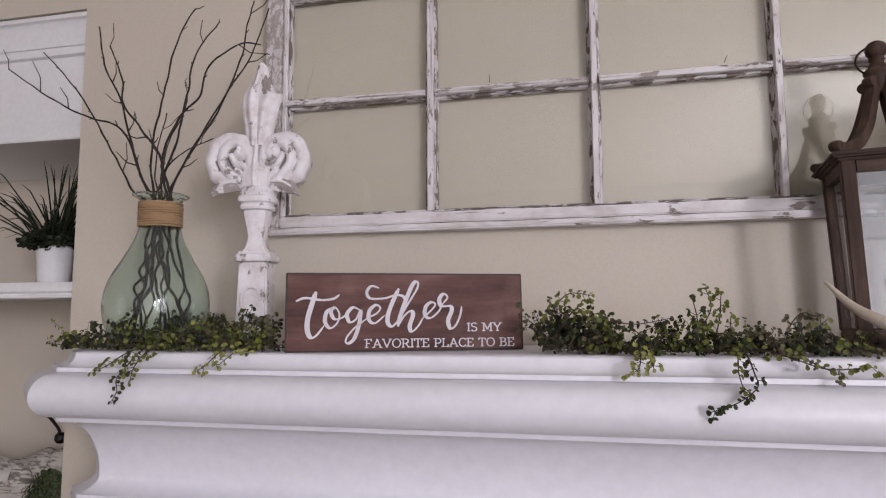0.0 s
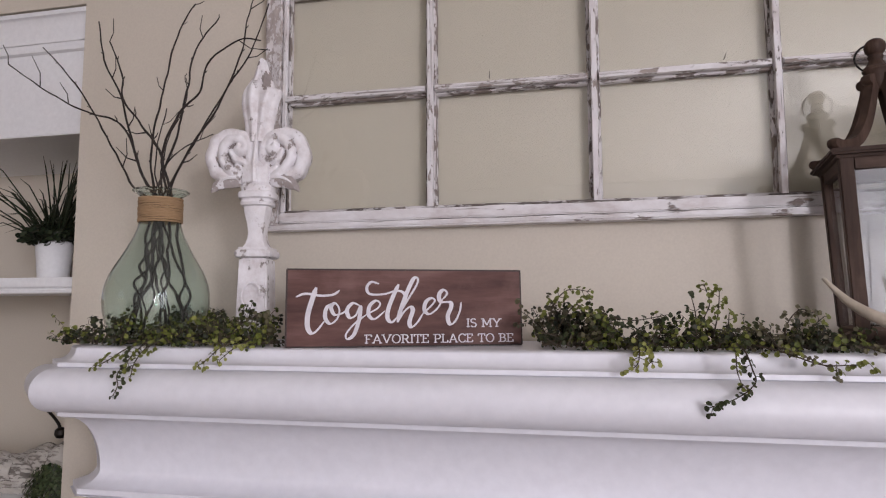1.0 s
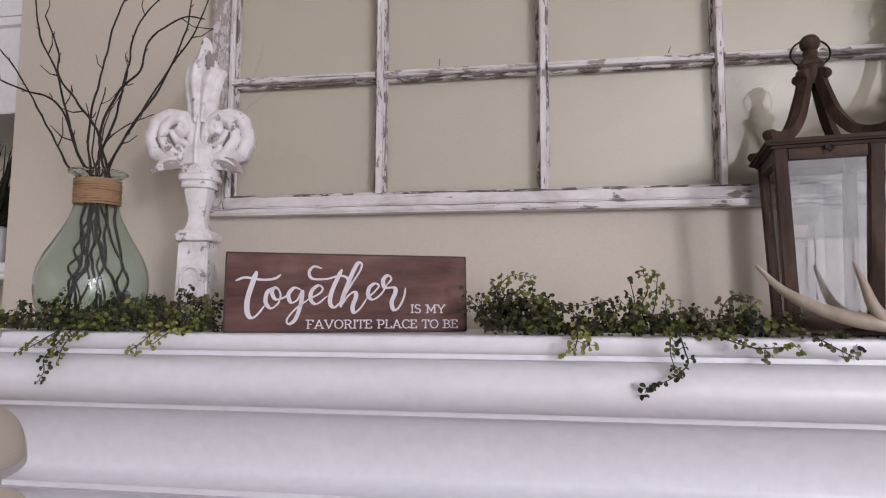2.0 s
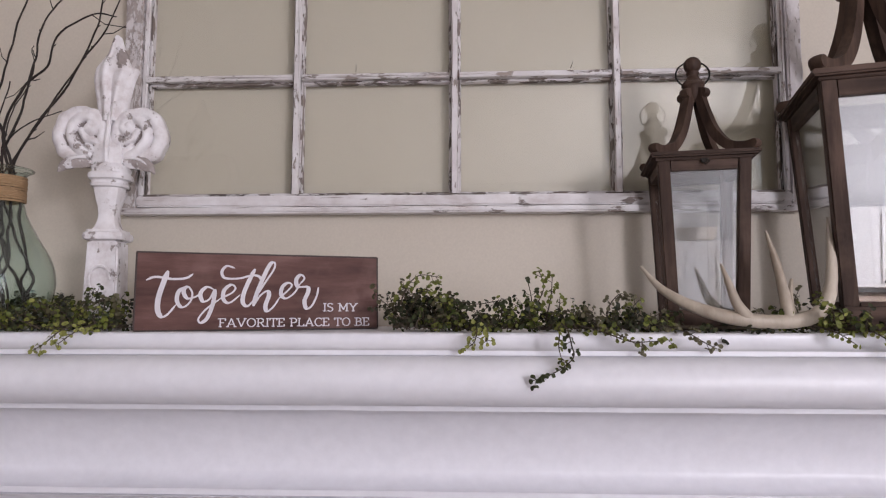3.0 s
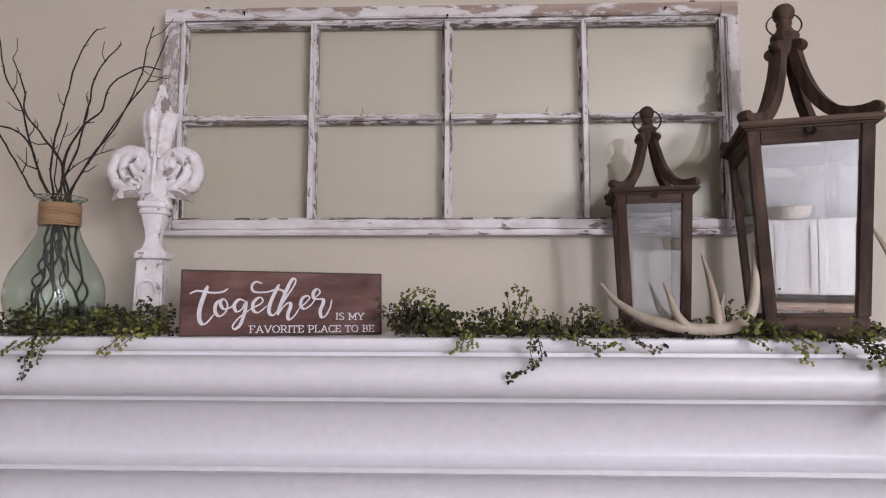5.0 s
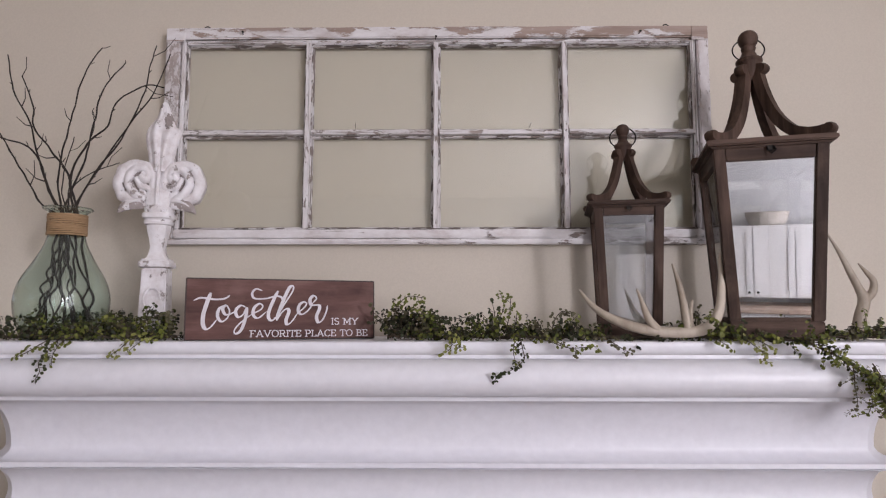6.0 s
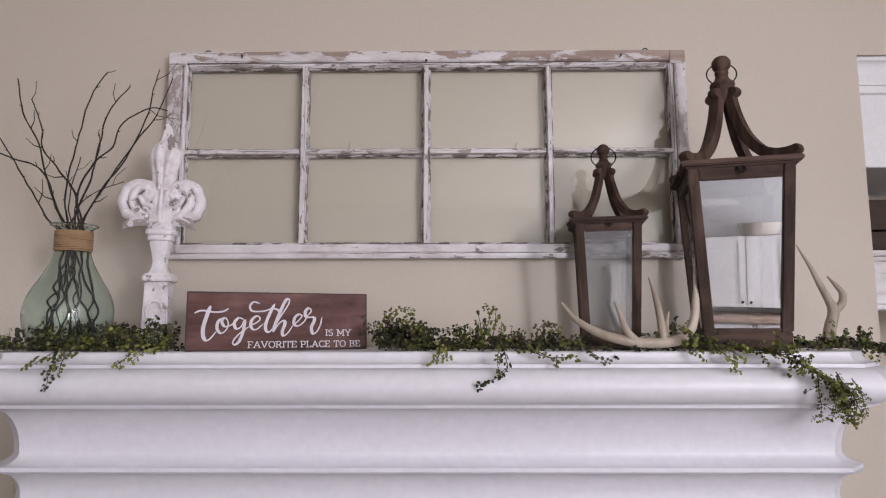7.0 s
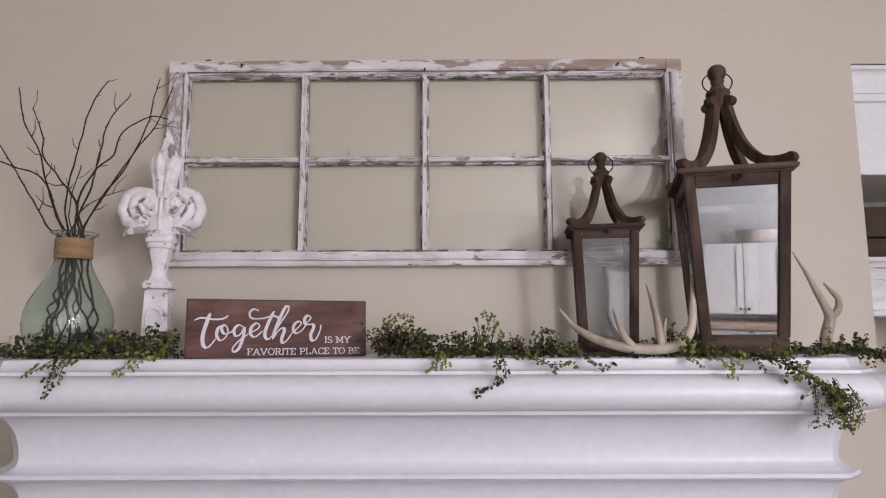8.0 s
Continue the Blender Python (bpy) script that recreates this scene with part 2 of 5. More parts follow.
def lathe(bm, prof, segs=32, centre=(0, 0), closed=False, square=0.0):
    """Turns (r, z) pairs round a vertical axis; square > 0 pulls the round towards a square."""
    rings = []
    for r, z in prof:
        ring = []
        for i in range(segs):
            a = 2 * math.pi * i / segs
            k = 1 + square * (1 / max(abs(math.cos(a)), abs(math.sin(a))) - 1)
            ring.append(bm.verts.new((centre[0] + r * k * math.cos(a), centre[1] + r * k * math.sin(a), z)))
        rings.append(ring)
    for a, b in zip(rings, rings[1:]):
        for i in range(segs):
            bm.faces.new((a[i], a[(i + 1) % segs], b[(i + 1) % segs], b[i]))
    if closed:
        for i in range(segs):
            bm.faces.new((rings[-1][i], rings[-1][(i + 1) % segs], rings[0][(i + 1) % segs], rings[0][i]))
    else:
        bm.faces.new(rings[0][::-1])
        bm.faces.new(rings[-1])
    return rings


def smooth_path(pts, steps=6):
    """A Catmull-Rom line through the points."""
    pts = [Vector(p) for p in pts]
    pts = [2 * pts[0] - pts[1]] + pts + [2 * pts[-1] - pts[-2]]
    out = []
    for a, b, c, d in zip(pts, pts[1:], pts[2:], pts[3:]):
        for i in range(steps):
            t = i / steps
            out.append(0.5 * (2 * b + (c - a) * t + (2 * a - 5 * b + 4 * c - d) * t * t + (3 * b - a - 3 * c + d) * t ** 3))
    out.append(pts[-2])
    return out


def tube(bm, pts, r0, r1=None, segs=8, flat=1.0, radii=None):
    """A tapered round rod along the points; flat squeezes it across."""
    pts = [Vector(p) for p in pts]
    r1 = r0 if r1 is None else r1
    rings, ref = [], None
    for i, p in enumerate(pts):
        d = (pts[min(i + 1, len(pts) - 1)] - pts[max(i - 1, 0)]).normalized()
        if ref is None:
            ref = d.orthogonal().normalized() if flat == 1.0 else (Vector((0, 1, 0)) - d * d.y).normalized()
        ref = (ref - d * ref.dot(d)).normalized()
        side = d.cross(ref)
        r = radii[i] if radii else r0 + (r1 - r0) * i / max(1, len(pts) - 1)
        rings.append([bm.verts.new(p + r * (math.cos(a) * ref * flat + math.sin(a) * side)) for a in (2 * math.pi * k / segs for k in range(segs))])
    for a, b in zip(rings, rings[1:]):
        for i in range(segs):
            bm.faces.new((a[i], a[(i + 1) % segs], b[(i + 1) % segs], b[i]))
    bm.faces.new(rings[0][::-1])
    bm.faces.new(rings[-1])
    return rings


def arc(cx, cz, r, a0, a1, n=10):
    return [(cx + r * math.cos(radians(a0 + (a1 - a0) * i / n)), cz + r * math.sin(radians(a0 + (a1 - a0) * i / n))) for i in range(n + 1)]


def sweep(bm, prof, plan):
    """Runs a moulding profile of (outward, z) along a plan of (x, y), mitred at the corners; outward is to the right of travel."""
    plan = [Vector(p) for p in plan]
    rows = []
    for i, p in enumerate(plan):
        dirs = []
        if i > 0:
            dirs.append((p - plan[i - 1]).normalized())
        if i < len(plan) - 1:
            dirs.append((plan[i + 1] - p).normalized())
        ns = [Vector((d.y, -d.x)) for d in dirs]
        n = sum(ns, Vector((0, 0))).normalized()
        k = 1 / n.dot(ns[0])
        rows.append([bm.verts.new((p.x + n.x * k * o, p.y + n.y * k * o, z)) for o, z in prof])
    for a, b in zip(rows, rows[1:]):
        for i in range(len(prof) - 1):
            bm.faces.new((a[i], b[i], b[i + 1], a[i + 1]))
    bm.faces.new(rows[0])
    bm.faces.new(rows[-1][::-1])
    # the mitres stay crisp
    for row in rows:
        for a, b in zip(row, row[1:]):
            bm.edges.get((a, b)).smooth = False
    return rows


# ---- the room ----
WY, NY = 1.045, 1.40
XL, XR = -0.905, 1.070
SX, WX, BY = 2.2, -3.8, -4.6


def structure(name, bm, material, label, smooth=False):
    return tagged(mesh_ob(name, bm, material, smooth), label, name.split("_")[0], kind="structure")


structure("wall_chimney_breast", boxed(XL, XR, WY, NY + 0.15, 0, CEILING), WALL, "beige painted chimney breast wall above the mantel")
structure("wall_above_alcove_west", boxed(WX, XL, WY, NY, 2.074, CEILING), WALL, "beige painted wall above the alcove")
structure("wall_above_alcove_east", boxed(XR, SX, WY, NY, 2.0605, CEILING), WALL, "beige painted wall above the alcove")
structure("wall_alcove_west", boxed(WX, XL, NY, NY + 0.15, 0, CEILING), WALL, "beige painted wall at the back of the alcove")
structure("wall_alcove_east", boxed(XR, SX, NY, NY + 0.15, 0, CEILING), WALL, "beige painted wall at the back of the alcove")
structure("wall_south", boxed(WX - 0.15, SX + 0.15, BY - 0.15, BY, 0, CEILING), KITCHEN, "pale grey painted kitchen wall")
structure("floor", boxed(WX - 0.15, SX + 0.15, BY - 0.15, NY + 0.15, -0.1, 0), FLOOR, "brown oak floor")
structure("ceiling", boxed(WX - 0.15, SX + 0.15, BY - 0.15, NY + 0.15, CEILING, CEILING + 0.1), CEIL, "white painted ceiling")
# unseen openings, assumed where the lamps stand
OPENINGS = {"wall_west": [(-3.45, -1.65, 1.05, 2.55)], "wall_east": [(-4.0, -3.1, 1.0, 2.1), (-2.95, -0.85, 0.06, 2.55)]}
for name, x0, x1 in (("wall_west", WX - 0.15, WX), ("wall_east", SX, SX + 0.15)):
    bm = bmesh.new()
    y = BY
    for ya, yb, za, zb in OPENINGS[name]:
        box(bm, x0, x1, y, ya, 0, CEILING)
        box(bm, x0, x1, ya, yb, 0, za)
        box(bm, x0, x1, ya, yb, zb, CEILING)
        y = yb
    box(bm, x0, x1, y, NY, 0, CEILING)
    structure(name, bm, WALL, "beige painted side wall with assumed window openings")

# ---- fireplace mantel ----
MT = 1.404
XA, XB = -0.655, 0.844
# each end turns back in a splayed facet
PLAN = [(XA - 0.063, WY), (XA - 0.063, 0.812), (XA, 0.755), (XB, 0.755), (XB + 0.063, 0.812), (XB + 0.063, WY)]
prof = [(-0.06, MT - 0.01), (-0.06, MT), (-0.0265, MT), (-0.0235, MT - 0.0015)]
prof += arc(-0.005, MT - 0.002, 0.0178, 180, 268, 40)[1:]
prof += [(-0.004, 1.3845), (0.0, 1.3838), (0.0, 1.378), (-0.003, 1.3772)]
prof += arc(0.0035, 1.3468, 0.0295, 84, -102, 110)
prof += [(-0.0055, 1.3168), (-0.003, 1.3162), (-0.003, 1.3100), (-0.0065, 1.3093)]
prof += [(-0.009 + 0.053 * math.cos(a), 1.226 + (0.082 if a < math.pi else 0.024) * math.sin(a)) for a in [radians(89 + 141 * i / 90) for i in range(91)]]
prof += [(-0.038, 1.2062), (-0.033, 1.2055), (-0.033, 1.1982), (-0.038, 1.1977)]
prof += arc(-0.022, 1.150, 0.047, 100, 226, 70)
prof += [(-0.05, 1.10), (-0.05, 1.09), (-0.09, 1.085), (-0.09, 1.0), (-0.2, 1.0)]
mantel = thing("fireplace_mantel", Matrix.Translation((0.1, 0.9, 0)), "glossy white painted wooden mantel with deep moulded edge", "mantel", kind="structure")
bm = bmesh.new()
sweep(bm, prof, PLAN)
bmesh.ops.translate(bm, verts=bm.verts[:], vec=(-0.1, -0.9, 0))
part("moulding", bm, WHITE, mantel)
bm = bmesh.new()
ins = [(XA - 0.037, WY - 0.001), (XA - 0.037, 0.8236), (XA + 0.010, 0.781), (XB - 0.010, 0.781), (XB + 0.037, 0.8236), (XB + 0.037, WY - 0.001)]
lo = [bm.verts.new((x - 0.1, y - 0.9, MT - 0.03)) for x, y in ins]
hi = [bm.verts.new((x - 0.1, y - 0.9, MT - 0.0004)) for x, y in ins]
bm.faces.new(lo[::-1]), bm.faces.new(hi)
for i in range(6):
    bm.faces.new((lo[i], lo[(i + 1) % 6], hi[(i + 1) % 6], hi[i]))
part("shelf_top", bm, WHITE, mantel)
part("frieze_board", boxed(-0.72, 0.73, 0.03, 0.144, 0.002, 1.05, 0.004), WHITE, mantel)


# ---- built-in shelves in the alcoves ----
def alcove_unit(name, x0, x1, label, lift, header, shelf):
    u = thing(name, Matrix.Translation(((x0 + x1) / 2, 1.2, 0)), label, "shelf unit", kind="structure")
    w = (x1 - x0) / 2
    y = 1.07 - 1.2
    crown = [(-0.01, 2.070), (0.020, 2.070), (0.021, 2.069), (0.021, 2.0605), (0.019, 2.0595)]
    crown += [(0.019 - 0.0125 * math.sin(radians(a)), 2.0135 + 0.0455 * math.cos(radians(a))) for a in range(3, 91, 3)]
    crown += [(0.0095, 2.0125), (0.0095, 2.0065), (0.006, 2.0055), (0.005, 1.9965), (0.0075, 1.9955), (0.0075, 1.989), (0.002, 1.986), (-0.01, 1.985)]
    bm = bmesh.new()
    sweep(bm, [(o, z + lift) for o, z in crown], [(-w, y), (w, y)])
    part("crown", bm, SHELF, u)
    part("header", boxed(-w, w, y, y + 0.02, header, 1.99 + lift, 0.002), SHELF, u)
    part("soffit", boxed(-w, w, y + 0.02, NY - 1.2, header + 0.003, header + 0.027), SHELF, u)
    part("top_board", boxed(-w, w, y + 0.012, NY - 1.2, 2.04 + lift, 2.06 + lift), SHELF, u)
    for z in (shelf, 1.043):
        bm = boxed(-w, w, y + 0.004, NY - 1.2, z + 0.004, z + 0.033, 0.003)
        part("shelf", bm, SHELF, u)
        bm = bmesh.new()
        sweep(bm, [(-0.01, z + 0.032), (0.006, z + 0.032), (0.008, z + 0.029), (0.008, z + 0.014), (0.0065, z + 0.012), (0.003, z + 0.0105), (0.003, z + 0.0085), (0.006, z + 0.007), (0.006, z + 0.002), (0.004, z), (-0.01, z)], [(-w, y), (w, y)])
        part("shelf_edge", bm, SHELF, u)
    return u


alcove_unit("built_in_shelves", -1.95, XL - 0.002, "white painted built-in alcove shelves with crown moulding", 0.002, 1.814, 1.489)
alcove_unit("built_in_shelves", XR + 0.002, 2.1, "white painted built-in alcove shelves with crown moulding", -0.011, 1.805, 1.482)
for name, x0, x1 in (("wall_alcove_side_west", WX, -1.952), ("wall_alcove_side_east", 2.102, SX)):
    structure(name, boxed(x0, x1, WY, NY, 0, 2.074), WALL, "beige painted wall beside the built-in shelves")


# ---- old window sash on the wall ----
def grid_sash():
    x0, x1, z0, z1 = -0.491, 0.668, 1.594, 2.063
    cx, zb = (x0 + x1) / 2, z0
    s = thing("old_window_sash", Matrix.Translation((cx, 1.028, zb)), "old eight-pane wooden sash with flaking white paint on the wall", "window frame")
    yf, yb = -0.014, 0.014
    ix0, ix1, iz0, iz1 = -0.449 - cx, 0.632 - cx, 1.628 - zb, 2.0265 - zb
    X0, X1, Z1 = x0 - cx, x1 - cx, z1 - zb

    def member(name, a, b, c, d, mat, axis, lab=""):
        """A board with a moulded inner edge and slight waviness from age."""
        bm = boxed(a, b, yf, yb, c, d, 0.0025)
        n = 26
        cut = (1, 0, 0) if axis == "x" else (0, 0, 1)
        lo, hi = (a, b) if axis == "x" else (c, d)
        for i in range(1, n):
            co = Vector(cut) * (lo + (hi - lo) * i / n)
            bmesh.ops.bisect_plane(bm, geom=bm.verts[:] + bm.edges[:] + bm.faces[:], plane_co=co, plane_no=cut)
        for v in bm.verts:
            k = v.co * 38 + Vector((cx * 3, 0, 0))
            v.co.y += 0.0011 * noise.noise(k)
            if axis == "x":
                v.co.z += 0.0012 * noise.noise(k * 1.3 + Vector((0, 5, 0)))
            else:
                v.co.x += 0.0012 * noise.noise(k * 1.3 + Vector((0, 5, 0)))
        return part(name, bm, mat, s, lab)

    mw = 0.0115
    member("stile", X0, ix0 - mw, 0.006, Z1 - 0.001, SASH_STILE, "z")
    member("stile", ix1 + mw, X1, 0.006, Z1 - 0.001, SASH_STILE, "z")
    member("top_rail", ix0 - mw + 0.001, ix1 + mw - 0.001, iz1 + mw, Z1, SASH_TOP, "x", "top rail with most of its paint gone")
    member("bottom_rail", ix0 - mw + 0.001, ix1 + mw - 0.001, 0.0125, iz0 - 0.0035, SASH_H, "x")
    # moulded strips round the glass, set back behind a fine gap
    for a, b, c, d, mat in ((ix0 - mw + 0.0014, ix0 - 0.0002, iz0 - 0.003, iz1 + mw - 0.0014, SASH_V), (ix1 + 0.0002, ix1 + mw - 0.0014, iz0 - 0.003, iz1 + mw - 0.0014, SASH_V), (ix0, ix1, iz1 + 0.0002, iz1 + mw - 0.0014, SASH_BAR), (ix0, ix1, iz0 - 0.0026, iz0 + 0.0002, SASH_EDGE)):
        part("inner_moulding", boxed(a, b, yf + 0.0045, yb - 0.001, c, d, 0.0028 if d - c > 0.004 else 0.0008, segs=3), mat, s)
    part("backing_strip", boxed(X0 + 0.004, X1 - 0.004, yb - 0.0045, yb - 0.002, iz1 + 0.004, Z1 - 0.006), SASH_EDGE, s)
    part("drip_lip", boxed(X0 + 0.004, X1 - 0.004, yf - 0.003, yb, 0.0, 0.011, 0.003), SASH_H, s)
    # bare corner blocks of the top rail's tenons
    for a, b in ((X0 + 0.001, ix0 - 0.001), (ix1 + 0.001, X1 - 0.001)):
        part("tenon_end", boxed(a, b, yf - 0.0016, yf + 0.002, iz1 + 0.004, Z1 - 0.002, 0.001), SASH_TOP, s)
    mz = 1.8315 - zb
    mx = [-0.184 - cx, 0.088 - cx, 0.362 - cx]
    hw = 0.0085

    def bar(name, p, q, upright, shoulder=False):
        """A glazing bar: a flat nose that stands between two sloped, worn shoulders, darkened for the shadow line at
        the glass.
        """
        bm = bmesh.new()
        if shoulder:
            w = [(-0.0104, yb - 0.006), (-0.0104, 0.004), (-0.0090, -0.001), (-0.0066, -0.0005), (0.0066, -0.0005), (0.0090, -0.001), (0.0104, 0.004), (0.0104, yb - 0.006)]
        else:
            w = [(-0.0052, -0.0028), (-0.0055, yf + 0.004), (-0.0042, yf + 0.001), (0.0042, yf + 0.001), (0.0055, yf + 0.004), (0.0052, -0.0028)]
        n = 30
        rows = []
        for i in range(n + 1):
            t = i / n
            base = Vector(p).lerp(Vector(q), t)
            row = []
            for j, (o, y) in enumerate(w):
                k = noise.noise(Vector((base.x * 30 + j, base.z * 30, 2.0)))
                off = o * (1 + 0.13 * k)
                row.append(bm.verts.new((base.x + off, y + 0.0007 * k, base.z) if upright else (base.x, y + 0.0007 * k, base.z + off)))
            rows.append(row)
        for a, b in zip(rows, rows[1:]):
            for j in range(len(w)):
                bm.faces.new((a[j], a[(j + 1) % len(w)], b[(j + 1) % len(w)], b[j]))
        bm.faces.new(rows[0]), bm.faces.new(rows[-1])
        if shoulder:
            return part(name, bm, SASH_EDGE_V if upright else SASH_EDGE, s)
        return part(name, bm, SASH_V if upright else SASH_BAR, s)

    for x in mx:
        bar("upright_bar", (x, 0, iz0 - 0.001), (x, 0, iz1 + 0.001), True)
        bar("bar_shoulder", (x, 0, iz0 - 0.001), (x, 0, iz1 + 0.001), True, True)
    cols = [ix0, *mx, ix1]
    for a, b in zip(cols, cols[1:]):
        ends = (a + (hw if a in mx else -0.001), 0, mz), (b - (hw if b in mx else -0.001), 0, mz)
        bar("cross_bar", *ends, False)
        bar("bar_shoulder", *ends, False, True)
    # glazing bead round the rim
    bead = 0.0036
    for a, b, c, d, mat in ((ix0, ix0 + bead, iz0, iz1, SASH_EDGE_V), (ix1 - bead, ix1, iz0, iz1, SASH_EDGE_V), (ix0 + bead, ix1 - bead, iz1 - bead, iz1, SASH_EDGE), (ix0 + bead, ix1 - bead, iz0, iz0 + bead * 0.5, SASH_EDGE)):
        part("glazing_bead", boxed(a, b, yf + 0.008, yb - 0.004, c, d, 0.002), mat, s)
    for i, (a, b) in enumerate(zip(cols, cols[1:])):
        for c, d in ((iz0, mz), (mz, iz1)):
            ob = part("pane", boxed(a + 0.006, b - 0.006, 0.006, 0.008, c + 0.004, d - 0.004), OLDGLASS, s, "clear old glass pane", False)
            ob.visible_shadow = False
    for x in (-0.41 - cx, 0.585 - cx):
        bm = bmesh.new()
        tube(bm, [(x + 0.008 * math.cos(a), 0.004, Z1 + 0.001 + 0.009 * math.sin(a)) for a in [math.pi * i / 10 for i in range(11)]], 0.0013, segs=6)
        part("hanging_ring", bm, IRON, s)
    for x, z in ((-0.325, 2.048), (0.522, 2.046), (0.088, 2.036)):
        bm = bmesh.new()
        lathe(bm, [(0.0003, -0.004), (0.0012, -0.004), (0.0012, 0.004), (0.0026, 0.004), (0.0026, 0.0052), (0.0005, 0.0056)], 8)
        bmesh.ops.transform(bm, matrix=pose(x - cx, yf - 0.003, z - zb, 70, 0, 12), verts=bm.verts[:])
        part("nail", bm, IRON, s)
    for x, tilt in ((-0.082, 6), (0.285, -14)):
        bm = bmesh.new()
        tube(bm, [(0, 0, 0), (0.001, 0, 0.006), (0.0016, -0.001, 0.012)], 0.0007, 0.0004, 5)
        bmesh.ops.transform(bm, matrix=pose(x - cx, yf + 0.004, mz + 0.009, 0, -tilt, 0), verts=bm.verts[:])
        part("glazing_point", bm, IRON, s)
    return s


grid_sash()


# ---- carved finial ----
def carved_finial():
    f = thing("carved_finial", pose(-0.428, 0.888, MT, 0, 0, 9) @ Matrix.Diagonal((0.86, 0.86, 0.977, 1)), "distressed white carved wooden fleur-de-lis post finial", "finial")
    Z = lambda z: z - MT
    bm = bmesh.new()
    b, t = 0.0285, 0.025
    prism(bm, [(-b, -b, 0), (b, -b, 0), (b, b, 0), (-b, b, 0)], [(-t, -t, Z(1.537)), (t, -t, Z(1.537)), (t, t, Z(1.537)), (-t, t, Z(1.537))])
    bmesh.ops.bevel(bm, geom=bm.edges[:], offset=0.003, segments=2, affect="EDGES")
    part("base_block", bm, FINIAL, f)
    bm = bmesh.new()
    ringpath = [(0.017 * math.cos(a), -0.0295, Z(1.478) + 0.021 * math.sin(a)) for a in [2 * math.pi * i / 22 for i in range(20)]]
    tube(bm, ringpath, 0.003, 0.0022, 6)
    part("wreath_carving", bm, FINIAL, f)
    bm = bmesh.new()
    lathe(bm, [(0.027, Z(1.537)), (0.032, Z(1.539)), (0.0335, Z(1.544)), (0.032, Z(1.549)), (0.029, Z(1.5505)), (0.028, Z(1.554))], 36, square=0.85)
    part("cap_moulding", bm, FINIAL, f)
    bm = bmesh.new()
    lathe(bm, [(0.0255, Z(1.553)), (0.0205, Z(1.559)), (0.0170, Z(1.569)), (0.0160, Z(1.579)), (0.0178, Z(1.591)), (0.0215, Z(1.604)), (0.0238, Z(1.613)), (0.0235, Z(1.620))], 32, square=0.4)
    part("baluster", bm, FINIAL, f)
    bm = bmesh.new()
    lathe(bm, [(0.026, Z(1.619)), (0.0285, Z(1.6205)), (0.0295, Z(1.6245)), (0.0275, Z(1.628)), (0.028, Z(1.630)), (0.0325, Z(1.632)), (0.0335, Z(1.6365)), (0.032, Z(1.641)), (0.028, Z(1.643)), (0.029, Z(1.6465)), (0.030, Z(1.650)), (0.027, Z(1.654)), (0.026, Z(1.656))], 36, square=0.5)
    part("collar", bm, FINIAL, f)
    bm = bmesh.new()
    lathe(bm, [(0.026, Z(1.655)), (0.0285, Z(1.664)), (0.0255, Z(1.680)), (0.015, Z(1.705)), (0.013, Z(1.74))], 32, square=0.5)
    tube(bm, smooth_path([(0, -0.024, Z(1.657)), (0, -0.027, Z(1.68)), (0, -0.024, Z(1.70)), (0, -0.018, Z(1.735))], 4), 0.006, 0.004, 8)
    part("stem_block", bm, FINIAL, f)
    # scrolled lobes: a thick rim, a second band that coils into an eye, and leaves that rise from the stem
    ridges = [
        (0.0090, 0.0085, [(0.024, 1.652), (0.052, 1.660), (0.078, 1.676), (0.085, 1.703), (0.073, 1.730), (0.046, 1.741), (0.020, 1.733), (0.010, 1.712), (0.010, 1.688), (0.018, 1.666)]),
        (0.0066, 0.0095, [(0.028, 1.662), (0.050, 1.678), (0.062, 1.696), (0.060, 1.715), (0.045, 1.728), (0.029, 1.726), (0.022, 1.715), (0.027, 1.706), (0.034, 1.710)]),
        (0.0046, 0.0080, [(0.012, 1.684), (0.024, 1.690), (0.038, 1.694), (0.046, 1.706)]),
        (0.0040, 0.0070, [(0.016, 1.668), (0.027, 1.676), (0.037, 1.682)]),
        (0.0042, 0.0100, [(0.030, 1.716), (0.032, 1.717)]),
    ]
    for sx in (-1, 1):
        lines = [(w, h, smooth_path([(x, 0, Z(z)) for x, z in pts], 6)) for w, h, pts in ridges]
        bm = bmesh.new()
        nr, ns = 34, 84
        c0 = Vector((0.0465, 0, Z(1.699)))
        rings = []
        deep = {}
        for i in range(nr + 1):
            ring = []
            for j in range(ns):
                a = 2 * math.pi * j / ns
                edge = 0.0478 * (1 + 0.03 * math.cos(2 * a) - 0.05 * math.exp(-((a - 4.1) / 0.5) ** 2) + 0.035 * math.exp(-((a - 0.9) / 0.35) ** 2) - 0.045 * noise.noise(Vector((3 * math.cos(a), 3 * math.sin(a), sx))) + 0.02 * math.cos(9 * a))
                k = math.sin(0.5 * math.pi * min(1.0, i / nr))
                p = c0 + Vector((edge * k * math.cos(a), 0, edge * k * math.sin(a)))
                h = 0.0
                for w, top, ln in lines:
                    d = min((p - q).length for q in ln)
                    if d < w * 1.4:
                        h = max(h, top * math.sqrt(max(0.0, 1 - (d / (w * 1.4)) ** 2)))
                h += 0.0012 * noise.noise(p * 110 + Vector((sx * 3, 0, 0)))
                rim = math.sqrt(max(0.0, 1 - k ** 4))
                v = bm.verts.new((sx * p.x, -0.009 - (0.004 + 1.25 * h) * (0.25 + 0.75 * rim), p.z))
                deep[v] = h
                ring.append(v)
                if i == 0:
                    break
            rings.append(ring)
